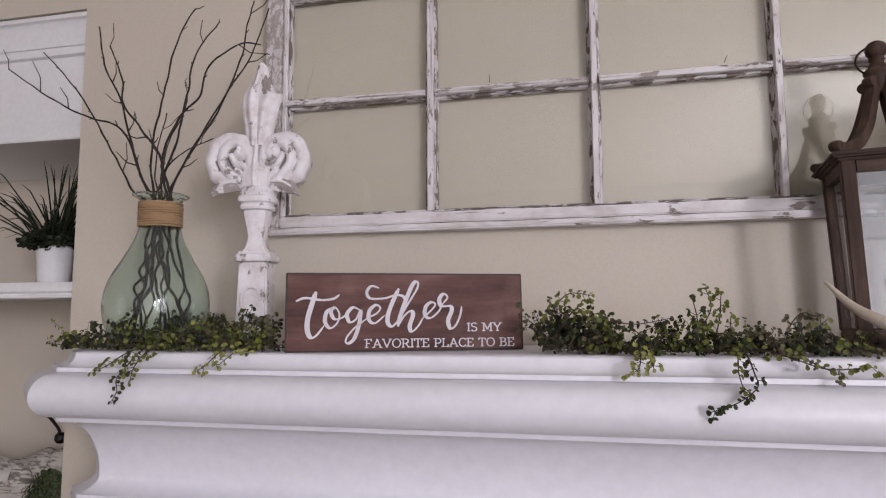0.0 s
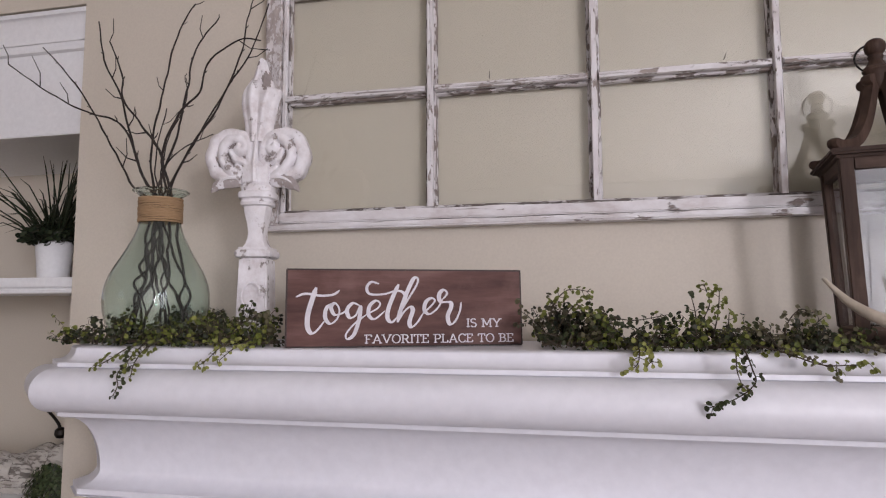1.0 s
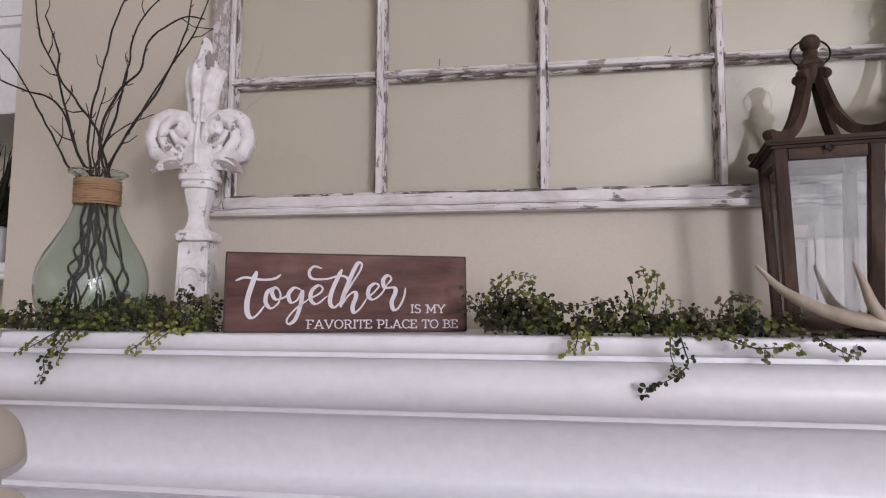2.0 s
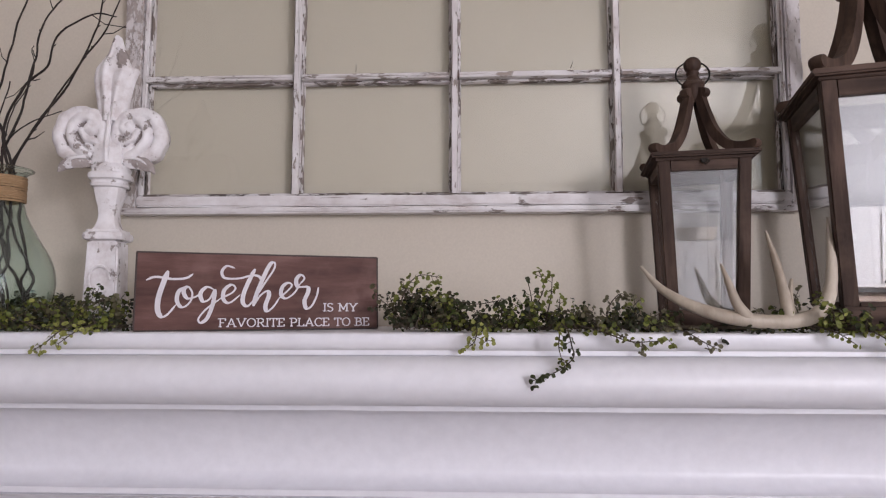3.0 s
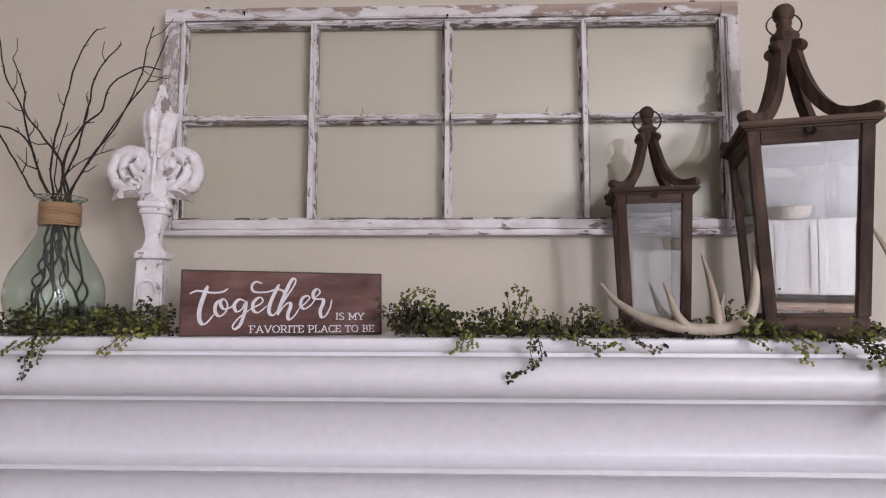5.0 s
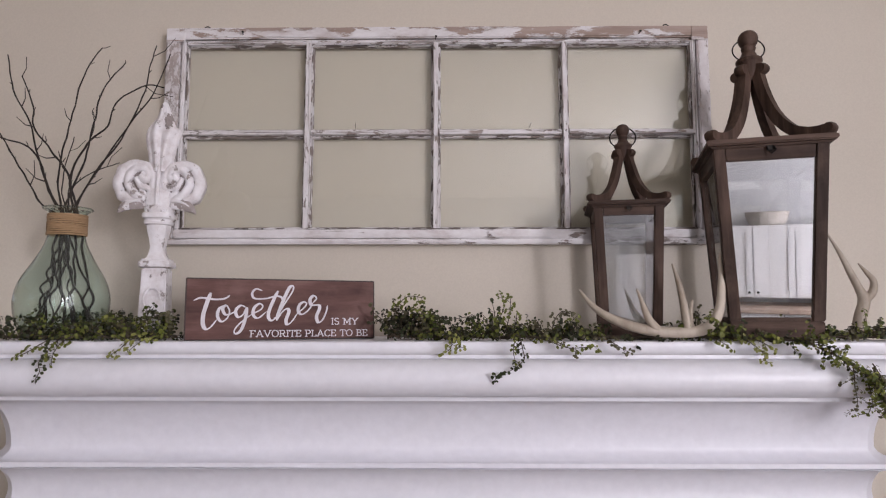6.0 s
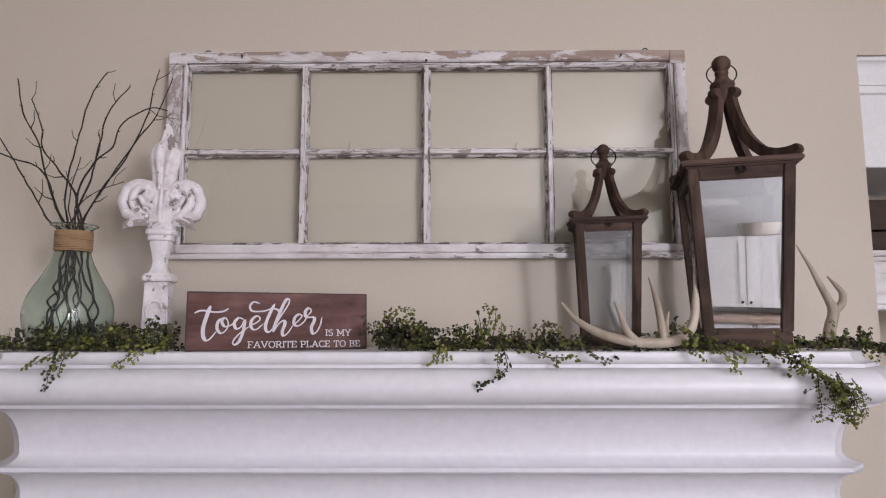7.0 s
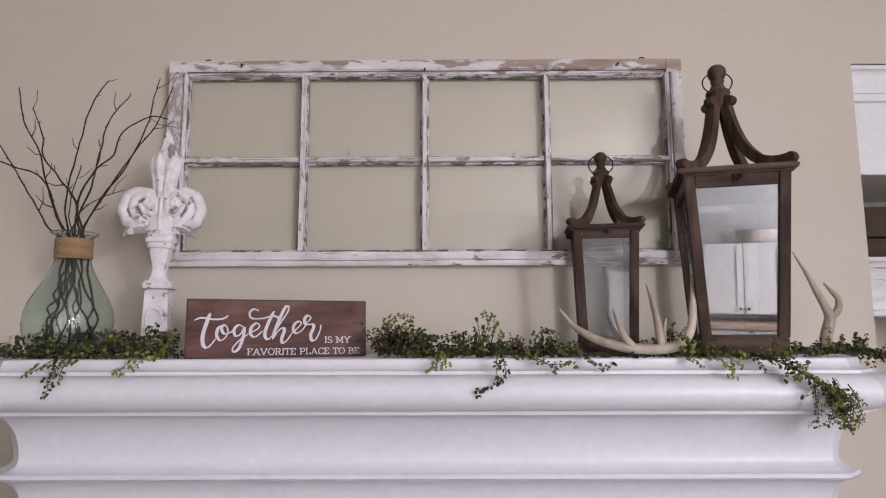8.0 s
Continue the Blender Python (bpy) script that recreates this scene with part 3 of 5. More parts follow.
        back = [[bm.verts.new((v.co.x, y, v.co.z)) for v in rings[-1]] for y in (0.004, 0.012)]
        mid = Vector((sx * c0.x, 0, c0.z))
        for v in back[1]:
            v.co = Vector((mid.x + (v.co.x - mid.x) * 0.9, v.co.y, mid.z + (v.co.z - mid.z) * 0.9))
        for j in range(ns):
            bm.faces.new((rings[0][0], rings[1][j], rings[1][(j + 1) % ns]))
        for ra, rb in zip(rings[1:] + back[:1], rings[2:] + back):
            if ra is not rb:
                for j in range(ns):
                    bm.faces.new((ra[j], ra[(j + 1) % ns], rb[(j + 1) % ns], rb[j]))
        bm.faces.new(back[1])
        for fc in bm.faces:
            lo = sum(deep.get(v, 0.005) for v in fc.verts) / len(fc.verts)
            spot = noise.noise(fc.calc_center_median() * 75 + Vector((sx * 2, 3, 0)))
            if lo < 0.0020 + 0.0034 * spot:
                fc.material_index = 1
        ob = part("scroll", bm, FINIAL, f)
        ob.data.materials.append(FINIAL_BARE)
        bm = bmesh.new()
        droop = smooth_path([(sx * x, y, Z(z)) for x, y, z in ((0.020, -0.010, 1.660), (0.040, -0.014, 1.659), (0.058, -0.018, 1.657), (0.071, -0.020, 1.650), (0.080, -0.020, 1.640))], 5)
        tube(bm, droop, 0.01, segs=10, flat=0.75, radii=[0.0085 + 0.003 * math.sin(math.pi * i / (len(droop) - 1)) - 0.0075 * (i / (len(droop) - 1)) ** 3 for i in range(len(droop))])
        for v in bm.verts:
            v.co.z += 0.0018 * noise.noise(v.co * 130)
        part("drooping_leaf", bm, FINIAL_WORN, f)
        bm = bmesh.new()
        tube(bm, smooth_path([(sx * 0.030, -0.020, Z(1.664)), (sx * 0.048, -0.025, Z(1.663)), (sx * 0.064, -0.025, Z(1.656)), (sx * 0.074, -0.023, Z(1.645))], 5), 0.003, 0.001, 6)
        part("leaf_vein", bm, FINIAL, f)
    # leaf plume: one side runs to the tip, the other flares and breaks off below it
    sides = [(1.722, -0.021, 0.028), (1.742, -0.0215, 0.030), (1.757, -0.0240, 0.033), (1.772, -0.0275, 0.036), (1.787, -0.030, 0.040), (1.797, -0.0300, 0.0435), (1.805, -0.0280, 0.0470), (1.8085, -0.0260, 0.0440), (1.8115, -0.0235, 0.0330), (1.820, -0.0165, 0.0290), (1.830, -0.0085, 0.0260), (1.842, -0.0050, 0.0200), (1.852, -0.0020, 0.0165), (1.858, 0.000, 0.0140), (1.861, 0.003, 0.0095)]
    bm = bmesh.new()
    nu = 28
    rows = []
    for z, xl, xr in sides:
        ro = []
        grow = min(1.0, (1.866 - z) / 0.05)
        for q, sgn in ((range(nu + 1), -1), (range(nu - 1, 0, -1), 1)):
            for i in q:
                u = -1 + 2 * i / nu
                x = xl + (xr - xl) * (u + 1) / 2
                dome = math.sqrt(max(0.0, 1 - u * u))
                rel = 0.0
                if sgn < 0:
                    spread = 0.25 + 0.30 * (z - 1.732) / 0.13
                    rel = 0.0036 * (math.exp(-((abs(u) - spread) / 0.16) ** 2) - 0.9 * math.exp(-(u / 0.13) ** 2) * (z < 1.80) - 0.5 * math.exp(-((abs(u) - spread - 0.32) / 0.10) ** 2))
                ro.append(bm.verts.new((x - 0.004, -0.006 + sgn * ((0.003 + 0.013 * grow) * dome + rel * grow), Z(z) + 0.001 * noise.noise(Vector((x * 90, z * 60, 1))))))
        rows.append(ro)
    for ra, rb in zip(rows, rows[1:]):
        n_ = len(ra)
        for i in range(n_):
            bm.faces.new((ra[i], ra[(i + 1) % n_], rb[(i + 1) % n_], rb[i]))
    bm.faces.new(rows[0][::-1]), bm.faces.new(rows[-1])
    bmesh.ops.subdivide_edges(bm, edges=[e for e in bm.edges if abs(e.verts[0].co.z - e.verts[1].co.z) > 0.004], cuts=2, smooth=0.0)
    for fc in bm.faces:
        c_ = fc.calc_center_median()
        bare = ((c_.x - 0.015) / 0.0090) ** 2 + ((c_.z - Z(1.822)) / 0.019) ** 2 + 0.6 * noise.noise(c_ * 120)
        top_spot = ((c_.x + 0.003) / 0.004) ** 2 + ((c_.z - Z(1.853)) / 0.005) ** 2
        if c_.y < 0 and (bare < 0.75 or top_spot < 0.8):
            fc.material_index = 1
    ob = part("leaf_plume", bm, FINIAL, f)
    ob.data.materials.append(FINIAL_BARE)
    return f


carved_finial()


# ---- wooden sign ----
SW, SH, ST = 0.332, 0.1075, 0.02


def stroke(bm, pts, lift, thin=5.0, thick=11.0):
    """A pen stroke on the sign: a flat ribbon, wider where the pen goes down. Units of the lettering grid, 1255 by 420."""
    line = smooth_path([(x, y, 0) for x, y in pts], 7)
    k = (SW / 1255, SH / 420)
    rows = []
    for i, p in enumerate(line):
        d = (line[min(i + 1, len(line) - 1)] - line[max(i - 1, 0)]).normalized()
        w = 0.86 * (thin + (thick - thin) * max(0.0, d.y) ** 0.8)
        w *= min(1.0, 0.45 + 0.2 * min(i, len(line) - 1 - i))
        s = Vector((-d.y, d.x, 0)) * w
        rows.append([bm.verts.new(((q.x) * k[0] - SW / 2, z, SH - q.y * k[1])) for z in (-ST / 2 + 0.0004, -ST / 2 - lift) for q in (p - s, p + s)])
    for a, b in zip(rows, rows[1:]):
        bm.faces.new((a[2], a[3], b[3], b[2]))
        bm.faces.new((a[0], a[2], b[2], b[0]))
        bm.faces.new((a[3], a[1], b[1], b[3]))
    for r in (rows[0], rows[-1]):
        bm.faces.new((r[0], r[1], r[3], r[2]))


def slab_letter(ch):
    """Strokes of a capital in a box one unit high, and where its slab feet sit (x, z); returns its width too."""
    ring = lambda cx, cz, rx, rz, a0, a1: [(cx + rx * math.cos(radians(a0 + (a1 - a0) * i / 14)), cz + rz * math.sin(radians(a0 + (a1 - a0) * i / 14))) for i in range(15)]
    bowl = lambda z0, z1, x: [(0.15, z1), (x, z1), *ring(x, (z0 + z1) / 2, 0.27, (z1 - z0) / 2, 90, -90), (0.15, z0)]
    if ch == "I":
        return 0.36, [[(0.18, 0), (0.18, 1)]], [(0.18, 0), (0.18, 1)]
    if ch == "S":
        return 0.66, [ring(0.33, 0.75, 0.23, 0.22, 25, 265) + ring(0.33, 0.26, 0.25, 0.24, 85, -155)], []
    if ch == "M":
        return 1.02, [[(0.17, 0), (0.17, 1), (0.51, 0.22), (0.85, 1), (0.85, 0)]], [(0.17, 0), (0.85, 0), (0.10, 1), (0.92, 1)]
    if ch == "Y":
        return 0.88, [[(0.10, 1), (0.44, 0.45), (0.78, 1)], [(0.44, 0.45), (0.44, 0)]], [(0.12, 1), (0.76, 1), (0.44, 0)]
    if ch == "V":
        return 0.90, [[(0.10, 1), (0.45, 0.03), (0.80, 1)]], [(0.11, 1), (0.79, 1)]
    if ch == "A":
        return 0.92, [[(0.12, 0), (0.46, 0.98), (0.80, 0)], [(0.24, 0.33), (0.68, 0.33)]], [(0.12, 0), (0.80, 0)]
    if ch == "O":
        return 0.92, [ring(0.46, 0.5, 0.37, 0.48, 90, 450)], []
    if ch == "C":
        return 0.80, [ring(0.45, 0.5, 0.36, 0.48, 38, 322)], []
    if ch == "T":
        return 0.76, [[(0.38, 0), (0.38, 0.96)], [(0.06, 0.76), (0.06, 0.96), (0.70, 0.96), (0.70, 0.76)]], [(0.38, 0)]
    if ch == "L":
        return 0.70, [[(0.17, 1), (0.17, 0.04), (0.62, 0.04), (0.62, 0.26)]], [(0.17, 1), (0.10, 0)]
    stem = [[(0.17, 0), (0.17, 1)]]
    if ch == "P":
        return 0.74, stem + [bowl(0.43, 0.96, 0.38)], [(0.17, 0), (0.10, 1)]
    if ch == "R":
        return 0.84, stem + [bowl(0.47, 0.96, 0.38), [(0.42, 0.47), (0.70, 0.0)]], [(0.17, 0), (0.10, 1), (0.74, 0)]
    if ch == "B":
        return 0.78, stem + [bowl(0.53, 0.96, 0.34), bowl(0.04, 0.53, 0.40)], [(0.10, 0), (0.10, 1)]
    if ch == "F":
        return 0.70, stem + [[(0.17, 0.96), (0.62, 0.96), (0.62, 0.74)], [(0.17, 0.50), (0.48, 0.50)]], [(0.17, 0), (0.10, 1)]
    return 0.74, stem + [[(0.17, 0.96), (0.62, 0.96), (0.62, 0.74)], [(0.17, 0.52), (0.48, 0.52)], [(0.17, 0.04), (0.64, 0.04), (0.64, 0.26)]], [(0.10, 0), (0.10, 1)]


def words(text, width, height, m, parent, material):
    """Slab-serif capitals as thin raised ribbons, fitted to a width and a height."""
    total = sum(slab_letter(c)[0] if c != " " else 0.42 for c in text)
    kx = width / total
    x = 0.0
    half_pen = 0.062
    for n_, c in enumerate(text):
        if c == " ":
            x += 0.42
            continue
        wide, strokes, feet = slab_letter(c)
        bm = bmesh.new()
        segs = [(a, b) for ln in strokes for a, b in zip(ln, ln[1:])]
        segs += [((fx - 0.13, min(max(fz, 0.05), 0.95)), (fx + 0.13, min(max(fz, 0.05), 0.95))) for fx, fz in feet]
        for k_, (a, b) in enumerate(segs):
            a, b = Vector((a[0], a[1], 0)), Vector((b[0], b[1], 0))
            d = (b - a).normalized()
            o = Vector((-d.y, d.x, 0)) * half_pen * (0.8 if k_ >= len(segs) - len(feet) or abs(d.y) < 0.3 else 1.0)
            e = d * 0.02
            lift = 0.0004 + 0.00001 * k_
            ring = [bm.verts.new(((x + p.x) * kx, p.y * height, lift)) for p in (a - e - o, b + e - o, b + e + o, a - e + o)]
            low = [bm.verts.new((v.co.x, v.co.y, -0.0002)) for v in ring]
            bm.faces.new(ring)
            for i in range(4):
                bm.faces.new((low[i], low[(i + 1) % 4], ring[(i + 1) % 4], ring[i]))
        ob = part("letter", bm, material, parent, smooth=False)
        ob.matrix_basis = m
        x += wide


def wooden_sign():
    mid = (Vector((-0.336, 0.791, 0)) + Vector((-0.028, 0.914, 0))) / 2
    s = thing("wooden_sign", pose(mid.x, mid.y + 0.01, MT, -3, 0, 21.8), "red-brown stained wooden block sign with white lettering about being together", "sign")
    bm = boxed(-SW / 2, SW / 2, -ST / 2, ST / 2, 0, SH, 0.0022)
    part("board", bm, SIGN, s)
    # darkened worn arris round the face
    e = 0.0026
    for a, b, c, d in ((-SW / 2, SW / 2, SH - e, SH + 0.0004), (-SW / 2 - 0.0004, -SW / 2 + e, 0, SH), (SW / 2 - e, SW / 2 + 0.0004, 0, SH), (-SW / 2, SW / 2, -0.0002, e * 0.6)):
        part("worn_edge", boxed(a, b, -ST / 2 + 0.0006, ST / 2 + 0.0004, c, d, 0.0008), SIGN_EDGE, s)
    bm = bmesh.new()
    g = lambda pts: [((x - 45) * 0.978, y - 38 + 0.0055 * (x - 45)) for x, y in pts]
    stroke(bm, g([(202, 138), (182, 200), (160, 285), (160, 350), (180, 382), (208, 368), (246, 318)]), 0.00060, 6, 15)
    stroke(bm, g([(97, 190), (145, 172), (225, 182), (290, 176), (324, 153)]), 0.00066, 7, 8)
    stroke(bm, g([(295, 222), (258, 246), (250, 298), (276, 332), (312, 306), (324, 258), (302, 222), (280, 244), (300, 284), (346, 272), (380, 240)]), 0.00072, 5.5, 12)
    stroke(bm, g([(430, 234), (394, 222), (364, 258), (378, 300), (410, 286), (434, 238), (428, 310), (402, 388), (368, 414), (360, 388), (402, 334), (470, 280)]), 0.00078, 5.5, 12)
    stroke(bm, g([(470, 280), (522, 252), (540, 224), (516, 208), (482, 240), (480, 288), (512, 306), (566, 262)]), 0.00084, 5.5, 12)
    stroke(bm, g([(640, 118), (612, 178), (584, 252), (580, 304), (604, 324), (636, 292)]), 0.00090, 6, 13)
    stroke(bm, g([(534, 116), (492, 106), (468, 138), (486, 172), (560, 172), (622, 154), (662, 160), (676, 186)]), 0.00096, 6, 9)
    stroke(bm, g([(640, 284), (690, 200), (738, 120), (744, 84), (722, 86), (690, 150), (650, 258), (634, 324)]), 0.00102, 6, 13)
    stroke(bm, g([(636, 322), (668, 268), (704, 240), (716, 262), (698, 320), (708, 352), (742, 324), (772, 276)]), 0.00108, 5.5, 13)
    stroke(bm, g([(768, 280), (814, 238), (838, 206), (818, 192), (788, 214), (780, 258), (806, 280), (850, 250), (882, 198)]), 0.00114, 5.5, 12)
    stroke(bm, g([(880, 200), (906, 166), (886, 146), (862, 172), (870, 212), (922, 214), (928, 240), (908, 292), (920, 336), (950, 318), (976, 262), (984, 214)]), 0.00120, 6, 13)
    part("script_lettering", bm, LETTER, s, "white script lettering reading together", False)
    kx, ky = SW / 1255, SH / 420
    face = -ST / 2 - 0.0006
    up = lambda x, y: Matrix.Translation((x * kx - SW / 2, face, SH - y * ky)) @ pose(0, 0, 0, 90, 0, 0)
    words("IS MY", 194 * kx, 47 * ky, up(944, 319), s, LETTER)
    words("FAVORITE PLACE TO BE", 802 * kx, 47 * ky, up(404, 402), s, LETTER)
    return s


wooden_sign()


# ---- glass vase with twigs ----
VX, VY = -0.609, 0.9


def glass_vase():
    v = thing("glass_vase", Matrix.Translation((VX, VY, MT)), "pale green clear glass demijohn vase with twine round its neck", "vase")
    prof = [(0.055, 0.0), (0.062, 0.002), (0.070, 0.018), (0.077, 0.042), (0.080, 0.066), (0.0775, 0.09), (0.069, 0.113), (0.0565, 0.135), (0.0455, 0.156), (0.037, 0.174), (0.0325, 0.19), (0.030, 0.205), (0.0295, 0.225), (0.031, 0.234), (0.037, 0.2395), (0.0425, 0.2425)]
    line = smooth_path([(r, 0, z) for r, z in prof], 3)
    outer = [(p.x, p.z) for p in line]
    inner = [(max(0.002, r - 0.0025), z + (0.004 if z < 0.01 else 0)) for r, z in outer][::-1]
    bm = bmesh.new()
    lathe(bm, outer + [(0.0435, 0.2445), (0.0420, 0.2458)] + inner, 56)
    part("glass_body", bm, VASEGLASS, v).visible_shadow = False
    for k in range(13):
        bm = bmesh.new()
        z = 0.1945 + k * 0.0031
        r = 0.0328 + 0.0005 * math.sin(k * 2.1)
        tube(bm, [(r * math.cos(a), r * math.sin(a), z + 0.0008 * math.sin(a + k)) for a in [2 * math.pi * i / 36 for i in range(37)]], 0.00175, segs=6)
        part("twine_turn", bm, JUTE, v, "turn of tan jute twine")
    return v


glass_vase()


def twig(tip_line, seed, foot, thick=0.0023):
    """A bare twig from the vase's floor through its neck along a few bends to its tip."""
    r = random.Random(seed)
    away = Vector((foot[0] - VX, foot[1] - VY, 0))
    pts = [Vector((VX, VY, MT + 0.012)) + away * min(1.0, 0.056 / max(0.001, away.length))]
    neck = Vector((VX + r.uniform(-0.016, 0.016), VY + r.uniform(-0.014, 0.014), MT + 0.225))
    f = Vector(pts[0])
    for t, a in ((0.15, 0.006), (0.28, 0.010), (0.40, 0.011), (0.52, 0.010), (0.64, 0.009), (0.76, 0.007), (0.88, 0.004)):
        p = f.lerp(neck, t) + Vector((r.uniform(-a, a), r.uniform(-0.6, 0.6) * a, 0))
        pts.append(p)
    pts.append(neck)
    for x, z, dy in tip_line:
        pts.append(Vector((x, VY + dy, z)))
    line = smooth_path(pts, 6)
    for i, p in enumerate(line):
        if 0 < i < len(line) - 1:
            line[i] = p + Vector((noise.noise(p * 40 + Vector((seed, 0, 0))), noise.noise(p * 40 + Vector((0, seed, 7))), 0)) * 0.0026
    base = line[0]
    ob = thing("twig", Matrix.Translation(base), "thin dark brown bare twig standing in the glass vase", "twig", "twigs in the vase")
    n = len(line)
    bm = bmesh.new()
    rad = [max(0.0007, thick * (0.58 if line[i].z < MT + 0.2 else 1 - 0.72 * i / n) * (1 + 0.25 * noise.noise(line[i] * 140))) for i in range(n)]
    tube(bm, [p - base for p in line], thick, segs=6, radii=rad)
    part("stem", bm, BARK, ob)
    above = [i for i, p in enumerate(line) if p.z > MT + 0.27]
    for i in above[2::4]:
        if r.random() < 0.75:
            d = (line[min(i + 1, n - 1)] - line[i - 1]).normalized()
            side = d.cross(Vector((0, 1, 0))).normalized() * r.choice((-1, 1))
            L = r.choice((0.004, 0.006, 0.012, 0.03, 0.045)) * r.uniform(0.7, 1.2)
            q = line[i] - base
            e = [q, q + (d * 0.6 + side * 0.8) * L * 0.5, q + (d * 0.9 + side * 0.7) * L]
            bm = bmesh.new()
            tube(bm, e, rad[i] * 0.75, 0.0006, 5)
            part("side_shoot", bm, BARK, ob)
    return ob


def tp(*crop):
    """Bends of a twig, from a drawing grid over the plane of the vase."""
    out = []
    for x, y, dy in crop:
        k = 1 + dy / 1.241
        out.append((0.137 + (-0.914 + 0.000556 * x) * k, 1.452 + (0.385 - 0.000582 * (y - 264)) * k, dy))
    return out


twig(tp((240, 545, 0), (182, 410, 0.01), (150, 300, 0.0), (80, 182, 0.01), (52, 60, 0.02)), 1, (-0.64, 0.88), 0.0038)
twig(tp((290, 470, -0.01), (230, 392, -0.02), (166, 312, -0.02), (150, 222, -0.02), (110, 137, -0.03)), 2, (-0.55, 0.91), 0.0038)
twig(tp((258, 500, 0.01), (270, 400, 0.01), (290, 290, 0.02), (328, 130, 0.03), (386, 38, 0.03)), 3, (-0.62, 0.93), 0.0038)
twig(tp((318, 500, 0), (355, 400, 0.0), (374, 280, 0.01), (402, 180, 0.0), (472, 90, 0.01)), 4, (-0.65, 0.92), 0.0038)
twig(tp((340, 550, 0.01), (392, 458, 0.02), (470, 352, 0.03), (538, 210, 0.04), (556, 110, 0.04), (578, 30, 0.05)), 5, (-0.67, 0.89), 0.0038)
twig(tp((302, 480, -0.01), (352, 370, -0.02), (420, 310, -0.02), (448, 232, -0.03), (545, 172, -0.03), (615, 180, -0.03)), 6, (-0.57, 0.87), 0.0038)
twig(tp((212, 575, 0.0), (150, 490, 0.01), (52, 342, 0.02), (-40, 228, 0.02), (-150, 122, 0.02)), 7, (-0.53, 0.90), 0.0038)
twig(tp((240, 540, -0.01), (182, 412, -0.02), (130, 370, -0.03), (58, 350, -0.03), (-70, 292, -0.04), (-250, 180, -0.05)), 8, (-0.56, 0.93), 0.0038)
twig(tp((398, 452, 0.02), (518, 272, 0.03), (574, 200, 0.03), (628, 60, 0.035)), 9, (-0.66, 0.91), 0.0038)
twig(tp((300, 545, 0.0), (330, 500, -0.01), (388, 462, -0.02), (470, 434, -0.02)), 10, (-0.60, 0.86), 0.0029)
twig(tp((275, 520, 0.01), (282, 440, 0.01), (306, 345, 0.01)), 11, (-0.58, 0.89), 0.0029)
twig(tp((300, 530, 0.0), (320, 430, 0.01), (372, 330, 0.01), (364, 254, 0.01)), 12, (-0.61, 0.87), 0.0024)


